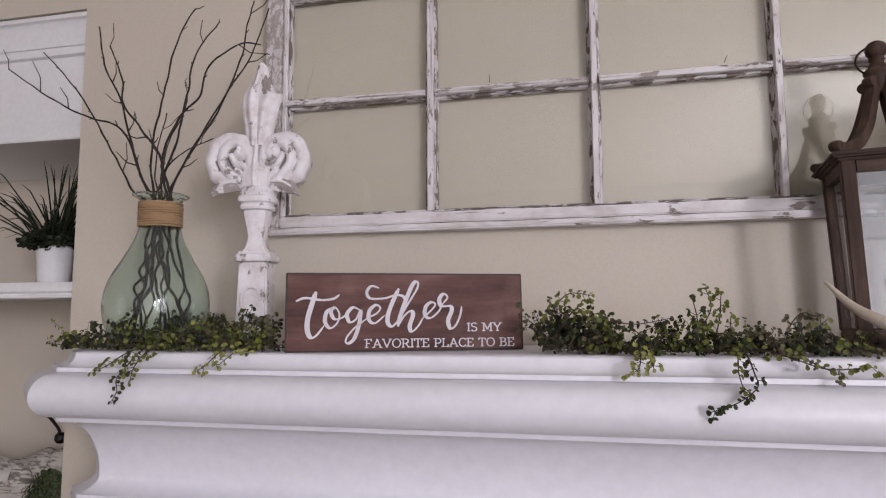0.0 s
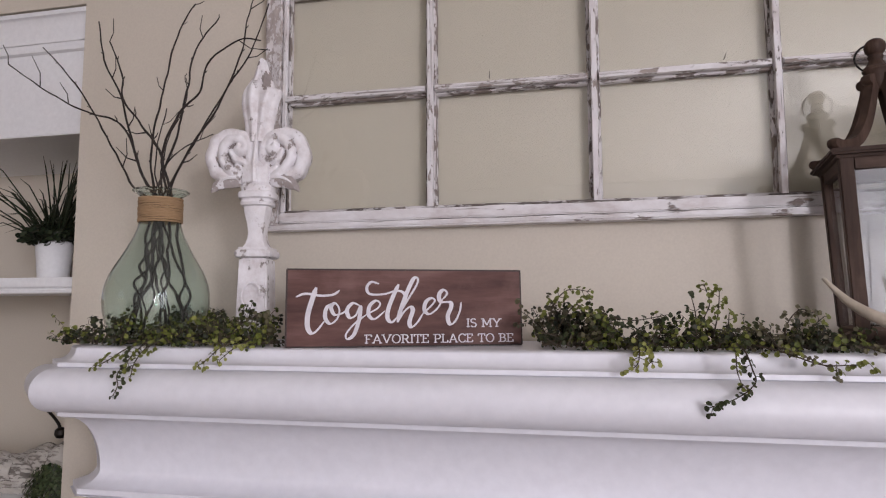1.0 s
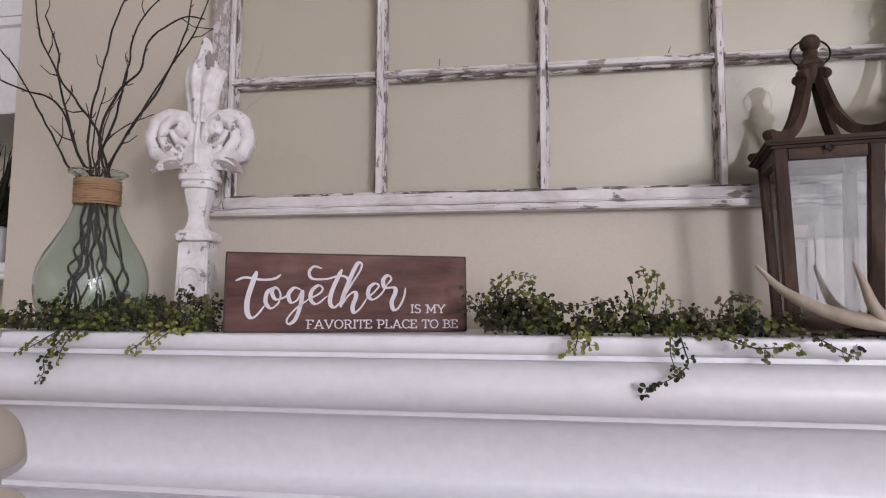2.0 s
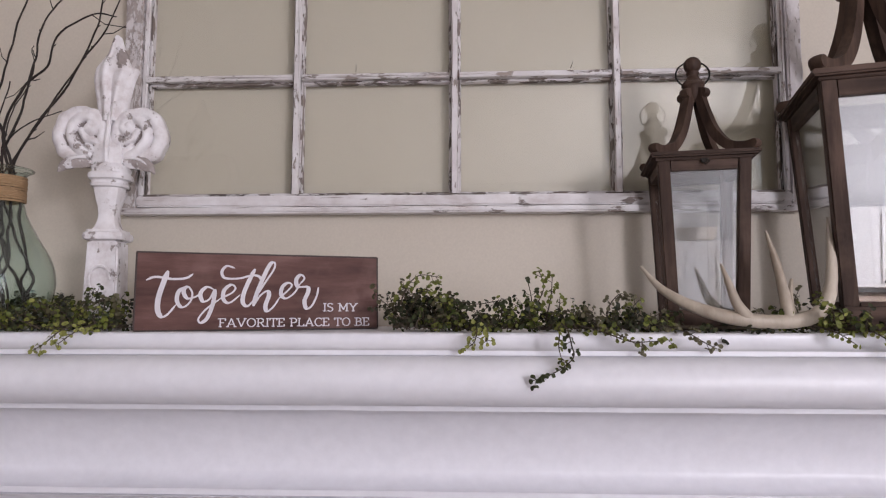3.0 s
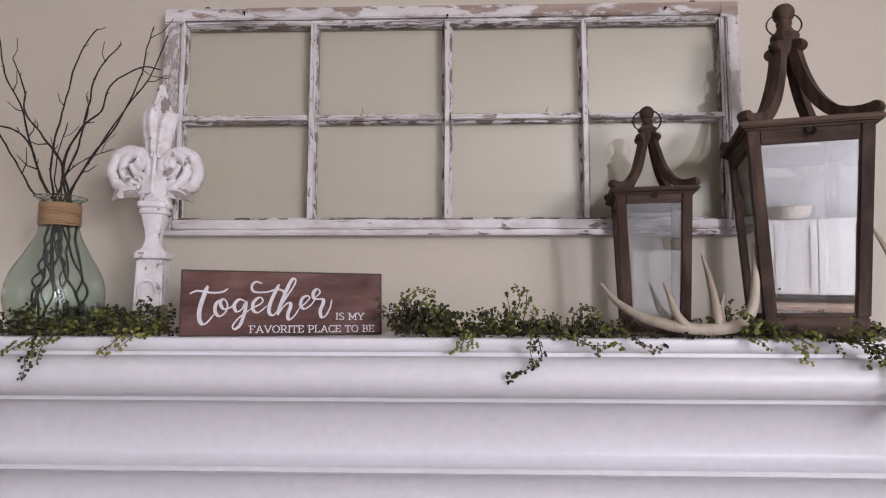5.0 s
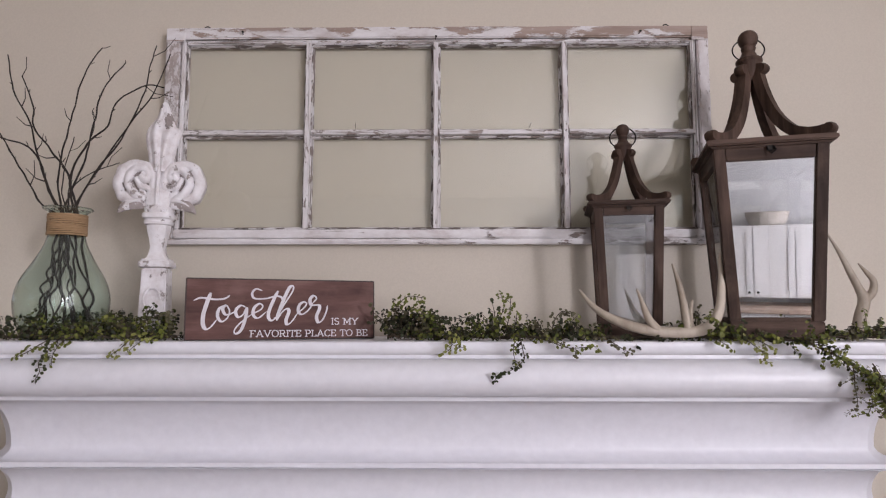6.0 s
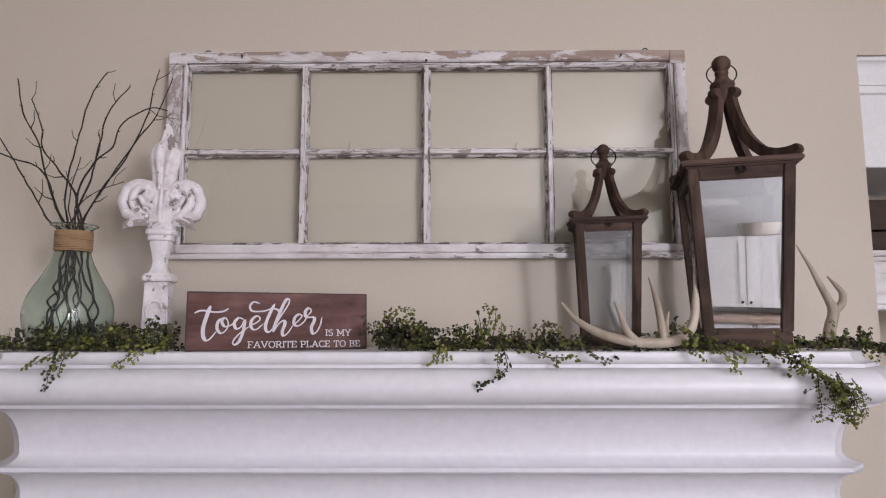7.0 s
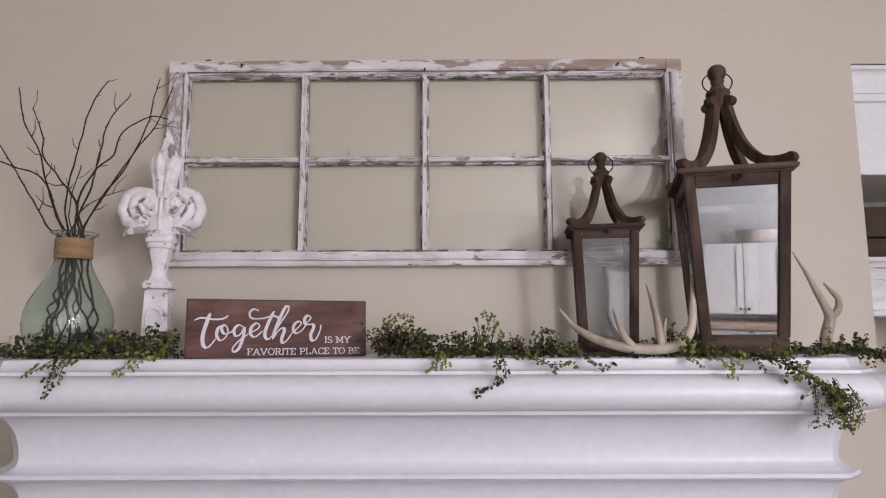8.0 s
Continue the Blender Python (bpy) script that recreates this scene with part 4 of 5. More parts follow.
# ---- lanterns ----
def lantern(name, cx, cy, turn, rt, bt, bb, z_roof, z_top, label, deep=1.0, lean=0.0, glass=GLASS, ring=1.0):
    """Half widths of the roof plate, the body's top and its foot; heights of the plate and of the finial."""
    L = thing(name, pose(cx, cy, MT, 0, 0, turn) @ Matrix.Diagonal((1, deep, 1, 1)), label, "lantern", "wooden lanterns on the mantel")
    zr = z_roof - MT
    zt = z_top - MT
    k = rt / 0.104
    H = zr - 0.012 * k
    foot = 0.034 * k
    pw = 0.0195 * (0.5 + 0.5 * k)

    def half(z):
        return bb + (bt - bb) * z / H

    # foot plinth
    bm = bmesh.new()
    a, b = half(0), half(foot)
    prism(bm, [(-a, -a, 0), (a, -a, 0), (a, a, 0), (-a, a, 0)], [(-b, -b, foot), (b, -b, foot), (b, b, foot), (-b, b, foot)])
    bmesh.ops.bevel(bm, geom=bm.edges[:], offset=0.002, segments=2, affect="EDGES")
    part("base", bm, LANTERN_H, L)
    # no cut here: a dark block stands in for the shaded hollow
    part("foot_notch", boxed(-0.014 * k, 0.014 * k, -a - 0.0006, -a + 0.004, 0, 0.008 * k, 0.001), IRON, L)
    # corner posts
    for sx in (-1, 1):
        for sy in (-1, 1):
            bm = bmesh.new()
            rings = []
            for z in (foot + 0.0002, H):
                h = half(z) + 0.0006
                xs = sorted((sx * h, sx * (h - pw)))
                ys = sorted((sy * h, sy * (h - pw * 0.8)))
                rings.append([(xs[0], ys[0], z), (xs[1], ys[0], z), (xs[1], ys[1], z), (xs[0], ys[1], z)])
            prism(bm, *rings)
            bmesh.ops.bevel(bm, geom=bm.edges[:], offset=0.0015, segments=2, affect="EDGES")
            part("post", bm, LANTERN, L)
    # top and bottom rails, and the glass of each side
    for q in range(4):
        m = pose(0, 0, 0, 0, 0, 90 * q)
        for nm, za, zb in (("top_rail", H - 0.026 * k, H - 0.0004), ("bottom_rail", foot + 0.0004, foot + 0.006 * k)):
            bm = bmesh.new()
            rings = []
            for z in (za, zb):
                h = half(z) - 0.0008
                rings.append([(-h + pw, -h, z), (h - pw, -h, z), (h - pw, -h + 0.012, z), (-h + pw, -h + 0.012, z)])
            prism(bm, *rings)
            bmesh.ops.transform(bm, matrix=m, verts=bm.verts[:])
            part(nm, bm, LANTERN_H, L, smooth=False)
        bm = bmesh.new()
        rings = []
        for z in (foot, H - 0.02 * k):
            h = half(z) - 0.006
            rings.append([(-h + pw * 0.5, -h, z), (h - pw * 0.5, -h, z), (h - pw * 0.5, -h + 0.002, z), (-h + pw * 0.5, -h + 0.002, z)])
        prism(bm, *rings)
        bmesh.ops.transform(bm, matrix=m, verts=bm.verts[:])
        g = part("glass_pane", bm, glass, L, "clear glass pane", False)
        g.visible_shadow = False
    # roof: an overhanging plate with an opening in the middle
    bm = bmesh.new()
    e, t = rt, 0.011 * k
    hole = bt - 0.013
    for ring_out, za, zb, bv in ((e, H, H + t, 0.0025), (bt + 0.003, H - 0.004, H + 0.001, 0.001)):
        loops = []
        for h_, z_ in ((ring_out, za), (ring_out, zb), (hole, zb), (hole, za)):
            loops.append([bm.verts.new((sx_ * h_, sy_ * h_, z_)) for sx_, sy_ in ((-1, -1), (1, -1), (1, 1), (-1, 1))])
        edges_out = []
        for a_, b_ in zip(loops, loops[1:] + loops[:1]):
            for j_ in range(4):
                bm.faces.new((a_[j_], a_[(j_ + 1) % 4], b_[(j_ + 1) % 4], b_[j_]))
        for a_ in loops[:2]:
            edges_out += [bm.edges.get((a_[j_], a_[(j_ + 1) % 4])) for j_ in range(4)]
        bmesh.ops.bevel(bm, geom=edges_out, offset=bv, segments=2, affect="EDGES")
    bmesh.ops.recalc_face_normals(bm, faces=bm.faces[:])
    part("roof_plate", bm, LANTERN_H, L)
    # four swept legs to the hub
    top = zt - 0.088 * k
    for q in range(4):
        ang = radians(45 + 90 * q)
        rr = rt * 1.36
        z0 = H + t
        shape = [(rr * 0.965, z0 + 0.0085 * k), (rr * 0.90, z0 + 0.0085 * k), (rr * 0.82, z0 + 0.0078 * k), (rr * 0.68, z0 + 0.0115 * k), (rr * 0.50, z0 + 0.0245 * k), (rr * 0.315, z0 + 0.058 * k), (rr * 0.185, z0 + 0.105 * k), (0.0165 * k, top), (0.0165 * k, top + 0.014 * k)]
        line = smooth_path([(r * math.cos(ang) + lean * min(1, max(0, (z - z0) / (top - z0))) ** 0.5, r * math.sin(ang), z) for r, z in shape], 5)
        side = Vector((-math.sin(ang), math.cos(ang), 0)) * 0.0085 * k
        bm = bmesh.new()
        rows = []
        n = len(line)
        for i, p in enumerate(line):
            d = (line[min(i + 1, n - 1)] - line[max(i - 1, 0)]).normalized()
            up = side.cross(d).normalized()
            if up.z < 0 and i < n * 0.7:
                up = -up
            w = (0.0078 + 0.0018 * math.sin(math.pi * i / (n - 1))) * k
            rows.append([bm.verts.new(p + sgn * side + o * up * w) for sgn, o in ((-1, -1), (1, -1), (1, 1), (-1, 1))])
        for r0, r1 in zip(rows, rows[1:]):
            for j in range(4):
                bm.faces.new((r0[j], r0[(j + 1) % 4], r1[(j + 1) % 4], r1[j]))
        bm.faces.new(rows[0]), bm.faces.new(rows[-1])
        es = [e_ for e_ in bm.edges if e_.is_manifold and e_.calc_face_angle(0) > 0.9]
        bmesh.ops.bevel(bm, geom=es, offset=0.0038 * k, segments=3, affect="EDGES")
        part("swept_leg", bm, LANTERN, L)
        bm = bmesh.new()
        lathe(bm, [(0.002, -0.0090 * k), (0.0090 * k, -0.0090 * k), (0.0105 * k, -0.004 * k), (0.0105 * k, 0.004 * k), (0.0090 * k, 0.0090 * k), (0.002, 0.0090 * k)], 18)
        bmesh.ops.transform(bm, matrix=pose(lean + 0.0265 * k * math.cos(ang), 0.0265 * k * math.sin(ang), top + 0.003 * k, 90, 0, 45 + 90 * q), verts=bm.verts[:])
        part("leg_curl", bm, LANTERN, L)
        bm = bmesh.new()
        lathe(bm, [(0.002, -0.0090 * k), (0.0085 * k, -0.0090 * k), (0.0100 * k, -0.004 * k), (0.0100 * k, 0.004 * k), (0.0085 * k, 0.0090 * k), (0.002, 0.0090 * k)], 18)
        bmesh.ops.transform(bm, matrix=pose(rr * 0.945 * math.cos(ang), rr * 0.945 * math.sin(ang), z0 + 0.0099 * k, 90, 0, 45 + 90 * q), verts=bm.verts[:])
        part("foot_curl", bm, LANTERN, L)
    bm = bmesh.new()
    lathe(bm, [(0.012 * k, top - 0.014 * k), (0.02 * k, top + 0.004 * k), (0.021 * k, top + 0.02 * k), (0.024 * k, top + 0.024 * k), (0.0235 * k, top + 0.029 * k), (0.016 * k, top + 0.035 * k), (0.0115 * k, top + 0.045 * k), (0.0135 * k, top + 0.052 * k), (0.012 * k, top + 0.056 * k), (0.0165 * k, top + 0.062 * k), (0.0185 * k, top + 0.071 * k), (0.0170 * k, top + 0.078 * k), (0.0125 * k, top + 0.084 * k), (0.0065 * k, top + 0.0872 * k), (0.001, top + 0.088 * k)], 24, (lean, 0))
    part("turned_knob", bm, LANTERN, L)
    bm = bmesh.new()
    R = 0.0285 * k * ring
    tube(bm, [(lean + R * math.cos(a), 0.007 * k * math.sin(a), top + 0.05 * k + R * 0.9 * math.sin(a)) for a in [2 * math.pi * i / 30 for i in range(31)]], 0.0014, segs=6)
    part("ring_handle", bm, IRON, L, "thin dark iron ring handle")
    bm = bmesh.new()
    y = -bt - 0.001
    box(bm, -0.006 * k, 0.006 * k, y - 0.003, y + 0.002, H - 0.012 * k, H - 0.003 * k, 0.001)
    tube(bm, [(0.004 * k, y - 0.004, H - 0.005 * k), (0.008 * k, y - 0.006, H - 0.012 * k), (0.001 * k, y - 0.005, H - 0.018 * k), (-0.003 * k, y - 0.004, H - 0.013 * k)], 0.0014 * k, segs=6)
    part("latch", bm, IRON, L, "small dark iron latch")
    return L


lantern("wooden_lantern", 0.6926, 0.8806, -14.4, 0.1023, 0.091, 0.0718, 1.752, 1.987, "tall weathered brown wooden lantern with clear glass and swept top", 1.08, -0.006)
lantern("wooden_lantern", 0.456, 0.928, -9.5, 0.0735, 0.0625, 0.053, 1.658, 1.819, "small weathered brown wooden lantern with clear glass and swept top", glass=DUSTY, ring=1.22)


# ---- antlers ----
def beam(parent, name, pts, radii):
    bm = bmesh.new()
    line = smooth_path(pts, 7)
    n = len(line)
    rad = []
    for i in range(n):
        u = i / (n - 1) * (len(radii) - 1)
        j = min(int(u), len(radii) - 2)
        rad.append((radii[j] + (radii[j + 1] - radii[j]) * (u - j)) * (1 + 0.07 * noise.noise(line[i] * 120)))
    tube(bm, line, 0.01, segs=12, radii=rad)
    part(name, bm, BONE, parent)


a1 = thing("deer_antler", Matrix.Translation((0.47, 0.80, MT)), "pale bone-coloured shed deer antler with five points", "antler", "antlers on the mantel")
beam(a1, "main_beam", [(-0.120, 0.055, 0.088), (-0.095, 0.03, 0.053), (-0.050, 0.005, 0.027), (0.012, 0.0, 0.015), (0.072, 0.0, 0.018), (0.104, 0.01, 0.040), (0.119, 0.022, 0.086), (0.127, 0.04, 0.153)], [0.0022, 0.006, 0.0088, 0.0094, 0.0094, 0.0088, 0.0068, 0.002])
beam(a1, "tine", [(-0.001, 0.0, 0.019), (-0.018, -0.008, 0.038), (-0.028, -0.012, 0.062), (-0.037, -0.01, 0.088)], [0.008, 0.0064, 0.0043, 0.0014])
beam(a1, "tine", [(0.050, 0.0, 0.018), (0.051, 0.012, 0.05), (0.047, 0.02, 0.09), (0.035, 0.02, 0.133)], [0.0086, 0.007, 0.0055, 0.0016])
a2 = thing("deer_antler", Matrix.Translation((0.906, 0.93, MT)), "pale bone-coloured forked deer antler leaning behind the lantern", "antler", "antlers on the mantel")
beam(a2, "main_beam", [(-0.016, 0.0, 0.004), (-0.012, 0.0, 0.036), (-0.002, 0.0, 0.072), (-0.011, 0.0, 0.096), (-0.026, 0.0, 0.128), (-0.041, 0.0, 0.16), (-0.067, 0.0, 0.206)], [0.0135, 0.0118, 0.0105, 0.0078, 0.0064, 0.0044, 0.0015])
beam(a2, "tine", [(0.0, 0.0, 0.072), (0.013, -0.004, 0.088), (0.013, -0.008, 0.108), (0.0, -0.01, 0.124), (-0.016, -0.012, 0.141)], [0.0086, 0.0076, 0.0060, 0.0042, 0.0014])
beam(a2, "brow_tine", [(-0.014, -0.008, 0.012), (0.004, -0.024, 0.010), (0.018, -0.034, 0.007)], [0.006, 0.005, 0.0018])
beam(a1, "tine", [(0.058, 0.006, 0.018), (0.063, 0.024, 0.040), (0.074, 0.036, 0.070)], [0.007, 0.006, 0.002])


# ---- garland ----
def leaf_fan(bm, centre, normal, r, stem_from=None):
    """A small obovate leaf, cupped along its midrib; stem_from: where its foot points."""
    normal = normal.normalized()
    u = (stem_from - centre) if stem_from is not None else normal.orthogonal()
    u = u - normal * u.dot(normal)
    u = u.normalized() if u.length > 1e-6 else normal.orthogonal().normalized()
    w = normal.cross(u)
    rim = ((1.15, 0.0), (0.55, 0.62), (-0.25, 0.92), (-0.85, 0.55), (-1.0, 0.0), (-0.85, -0.55), (-0.25, -0.92), (0.55, -0.62))
    c = bm.verts.new(centre - normal * r * 0.24 - u * r * 0.1)
    ring = [bm.verts.new(centre + r * (a * u + b * w)) for a, b in rim]
    for i in range(8):
        bm.faces.new((c, ring[i], ring[(i + 1) % 8]))


LEAF_BM = bmesh.new()
leaf_fan(LEAF_BM, Vector((0, 0, 0)), Vector((0, 0, 1)), 1.0, Vector((1, 0, 0)))
leaf_meshes = {}
for mt in (LEAF, LEAF_DARK, LEAF_LIGHT, LEAF_BROWN):
    me = bpy.data.meshes.new("leaf")
    LEAF_BM.to_mesh(me)
    me.materials.append(mt)
    leaf_meshes[mt.name] = me


def sprig(parent, base, d, length, pull, mat, r, leaf_r=0.0031, twigs=True, single=False, nodes=None):
    """A wiry stem with pairs of small round leaves on short stalks; pull bends it (down when negative)."""
    d = Vector(d).normalized()
    p = Vector(base)
    n = nodes or max(4, int(length / 0.0053))
    step = length / n
    pts = [p.copy()]
    stalks, leaves = [], []

    def put(at, away, size):
        nrm = (away + Vector((r.uniform(-0.7, 0.7), -0.75, r.uniform(0.0, 0.9)))).normalized()
        leaves.append((at, nrm, size * leaf_r * r.uniform(0.66, 1.3), at - away * leaf_r))

    for i in range(n):
        d = (d + Vector((r.uniform(-0.22, 0.22), r.uniform(-0.16, 0.16), pull * step * 25 + r.uniform(-0.16, 0.16)))).normalized()
        if pull < -0.5 and p.y < 0.735:
            d = d.lerp(Vector((d.x * 0.6, -0.12 if p.z > 1.36 else 0.1, -1)), 0.45).normalized()
        p = p + d * step
        if p.y > 0.735 and p.z < MT + 0.003:
            p.z = MT + 0.003 + r.random() * 0.003
        pts.append(p.copy())
        side = d.orthogonal().normalized()
        side = Matrix.Rotation(r.uniform(0, 6.28), 3, d) @ side
        for s in (side, -side):
            if r.random() < 0.85:
                L = leaf_r * r.uniform(1.0, 1.9)
                tip = p + (s + d * 0.5) * L
                stalks.append((p.copy(), tip))
                put(tip, s, 1)
        if twigs and i > 0 and r.random() < 0.34:
            s = (side + d * 0.7).normalized()
            q = p.copy()
            row = [q.copy()]
            for j in range(r.choice((2, 3, 4))):
                s = (s + Vector((r.uniform(-0.3, 0.3), r.uniform(-0.3, 0.3), r.uniform(-0.2, 0.25) + pull * 0.1))).normalized()
                q = q + s * 0.0072
                row.append(q.copy())
                sd = Matrix.Rotation(r.uniform(0, 6.28), 3, s) @ s.orthogonal().normalized()
                put(q + sd * leaf_r, sd, 0.95)
                if r.random() < 0.6:
                    put(q - sd * leaf_r, -sd, 0.9)
            put(q + s * leaf_r, s, 1.0)
            stalks.append(tuple(row))
    put(p + d * leaf_r, d, 1.0)
    bm = bmesh.new()
    tube(bm, pts, 0.0011, 0.0005, 5)
    for row in stalks:
        tube(bm, row, 0.0005, 0.0004, 3)
    st = part("sprig", bm, STEM, parent)
    if single:
        for at, nrm, size, foot in leaves:
            lf = new("leaf", leaf_meshes[mat.name])
            lf.parent = st
            x_ = foot - at - nrm * (foot - at).dot(nrm)
            x_ = x_.normalized() if x_.length > 1e-6 else nrm.orthogonal().normalized()
            lf.matrix_basis = Matrix.Translation(at) @ Matrix((x_, nrm.cross(x_), nrm)).transposed().to_4x4() @ Matrix.Diagonal((size, size, size, 1))
    else:
        bm = bmesh.new()
        for at, nrm, size, foot in leaves:
            leaf_fan(bm, at, nrm, size, foot)
        lv = part("leaves", bm, mat, st)
        tagged(lv, kind="stuff")
    return st


def in_front(x, y):
    """The garland bends forward round the tall lantern's foot."""
    return y - 0.088 * math.exp(-((x - 0.675) / 0.085) ** 4)


def garland(name, x0, x1, count, height, seed, label, pale, skip=()):
    r = random.Random(seed)
    g = thing(name, Matrix.Identity(4), label, "garland")
    n = 40
    line = [Vector((x0 + (x1 - x0) * i / n, in_front(x0 + (x1 - x0) * i / n, 0.835) + 0.012 * noise.noise(Vector((i * 0.3, seed, 0))), MT + 0.006 + 0.004 * noise.noise(Vector((i * 0.5, seed, 3))))) for i in range(n + 1)]
    bm = bmesh.new()
    tube(bm, line, 0.0026, 0.0022, 6)
    part("vine", bm, STEM, g, "brown wiry vine")
    for i in range(count):
        t = (i + r.random()) / count
        x = x0 + (x1 - x0) * t
        if i % 4 and any(a < x < b for a, b in skip):
            continue
        h = height(x)
        y = in_front(x, r.uniform(0.79, 0.872)) + (max(0.0, 0.06 - x) if x > 0 else 0.0)
        # pale sprigs by place; fewer at the back, so colour carries the shade there
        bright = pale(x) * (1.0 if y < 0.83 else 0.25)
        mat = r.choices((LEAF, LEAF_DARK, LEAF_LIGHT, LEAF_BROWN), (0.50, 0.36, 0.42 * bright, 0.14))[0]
        sprig(g, (x, y, MT + 0.004), (r.uniform(-1.1, 1.1), r.uniform(-0.45, 0.25), r.uniform(0.15, 1.0) * (h / 0.04)), r.uniform(0.6, 1.15) * h, r.uniform(-0.5, 0.3), mat, r)
    return g


def bumpy(x, base, *peaks):
    return base + sum(a * math.exp(-((x - c) / w) ** 2) for c, w, a in peaks)


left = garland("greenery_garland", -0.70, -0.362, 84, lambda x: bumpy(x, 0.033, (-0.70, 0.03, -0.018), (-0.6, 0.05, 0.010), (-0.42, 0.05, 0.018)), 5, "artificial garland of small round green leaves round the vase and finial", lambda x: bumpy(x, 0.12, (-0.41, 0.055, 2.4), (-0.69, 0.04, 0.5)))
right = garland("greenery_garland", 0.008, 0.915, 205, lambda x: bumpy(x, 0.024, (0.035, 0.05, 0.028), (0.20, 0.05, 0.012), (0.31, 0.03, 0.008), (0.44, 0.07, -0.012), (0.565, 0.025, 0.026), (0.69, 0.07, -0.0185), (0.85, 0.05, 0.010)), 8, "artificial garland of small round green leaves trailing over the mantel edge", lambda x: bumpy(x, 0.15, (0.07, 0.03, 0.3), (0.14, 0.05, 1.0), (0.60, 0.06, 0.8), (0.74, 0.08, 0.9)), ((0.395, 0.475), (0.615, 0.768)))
r = random.Random(21)
def spray(parent, pts, mat, leaf_r=0.0031, gap=0.0062):
    """A wiry stem along a few bends, each leaf on a short stalk of its own."""
    line = smooth_path([(x, y, MT + z) for x, y, z in pts], 8)
    bm = bmesh.new()
    tube(bm, line, 0.0011, 0.0005, 5)
    leaves, run = [], 0.0
    for a, b in zip(line, line[1:]):
        run += (b - a).length
        if run < gap:
            continue
        run = 0.0
        d = (b - a).normalized()
        side = Matrix.Rotation(r.uniform(0, 6.28), 3, d) @ d.orthogonal().normalized()
        for sg in (side, -side):
            if r.random() < 0.9:
                far = r.choice((1.1, 1.5, 2.6)) * leaf_r
                tip = b + (sg + d * 0.6) * far
                tube(bm, [b, tip], 0.0005, 0.0004, 3)
                leaves.append((tip, sg))
                if far > 2.2 * leaf_r:
                    for e in (d, -d):
                        leaves.append((tip + (e + sg * 0.3) * leaf_r, e))
    leaves.append((line[-1] + (line[-1] - line[-2]).normalized() * leaf_r, (line[-1] - line[-2]).normalized()))
    st = part("sprig", bm, STEM, parent)
    for at, away in leaves:
        nrm = (away * 0.7 + Vector((r.uniform(-0.7, 0.7), -0.8, r.uniform(0.0, 0.8)))).normalized()
        x_ = -away + nrm * away.dot(nrm)
        x_ = x_.normalized() if x_.length > 1e-6 else nrm.orthogonal().normalized()
        k = leaf_r * r.uniform(0.7, 1.25)
        lf = new("leaf", leaf_meshes[mat.name])
        lf.parent = st
        lf.matrix_basis = Matrix.Translation(at) @ Matrix((x_, nrm.cross(x_), nrm)).transposed().to_4x4() @ Matrix.Diagonal((k, k, k, 1))
    return st


# upright and arching sprays
for pts, mat in (
    ([(0.198, 0.83, 0.012), (0.203, 0.827, 0.035), (0.212, 0.824, 0.058), (0.206, 0.822, 0.082)], LEAF),
    ([(0.196, 0.83, 0.020), (0.196, 0.828, 0.045), (0.191, 0.825, 0.068)], LEAF_DARK),
    ([(0.215, 0.83, 0.015), (0.222, 0.828, 0.045), (0.224, 0.825, 0.072)], LEAF),
    ([(0.222, 0.83, 0.012), (0.232, 0.828, 0.028), (0.234, 0.824, 0.047)], LEAF),
    ([(0.012, 0.865, 0.030), (0.026, 0.855, 0.062), (0.044, 0.85, 0.077), (0.070, 0.845, 0.074)], LEAF),
    ([(0.030, 0.85, 0.030), (0.050, 0.84, 0.056), (0.066, 0.835, 0.050)], LEAF),
    ([(0.070, 0.845, 0.036), (0.095, 0.84, 0.040), (0.125, 0.835, 0.037), (0.164, 0.83, 0.044)], LEAF_DARK),
    ([(0.296, 0.835, 0.012), (0.300, 0.83, 0.034), (0.313, 0.826, 0.050), (0.326, 0.822, 0.046)], LEAF_BROWN),
    ([(0.318, 0.835, 0.012), (0.328, 0.83, 0.030), (0.339, 0.826, 0.042)], LEAF),
    ([(0.262, 0.835, 0.016), (0.272, 0.832, 0.028), (0.268, 0.83, 0.036)], LEAF_DARK),
    ([(0.562, 0.87, 0.010), (0.560, 0.868, 0.035), (0.568, 0.866, 0.058)], LEAF_BROWN),
    ([(0.585, 0.865, 0.010), (0.592, 0.86, 0.030), (0.588, 0.858, 0.050)], LEAF),
):
    spray(right, pts, mat)
for pts, mat in (
    ([(-0.44, 0.835, 0.020), (-0.415, 0.83, 0.034), (-0.39, 0.826, 0.044), (-0.372, 0.822, 0.040)], LEAF_BROWN),
    ([(-0.40, 0.835, 0.015), (-0.395, 0.83, 0.040), (-0.405, 0.826, 0.055)], LEAF_DARK),
    ([(-0.655, 0.815, 0.014), (-0.678, 0.80, 0.020), (-0.697, 0.787, 0.012)], LEAF),
):
    spray(left, pts, mat)
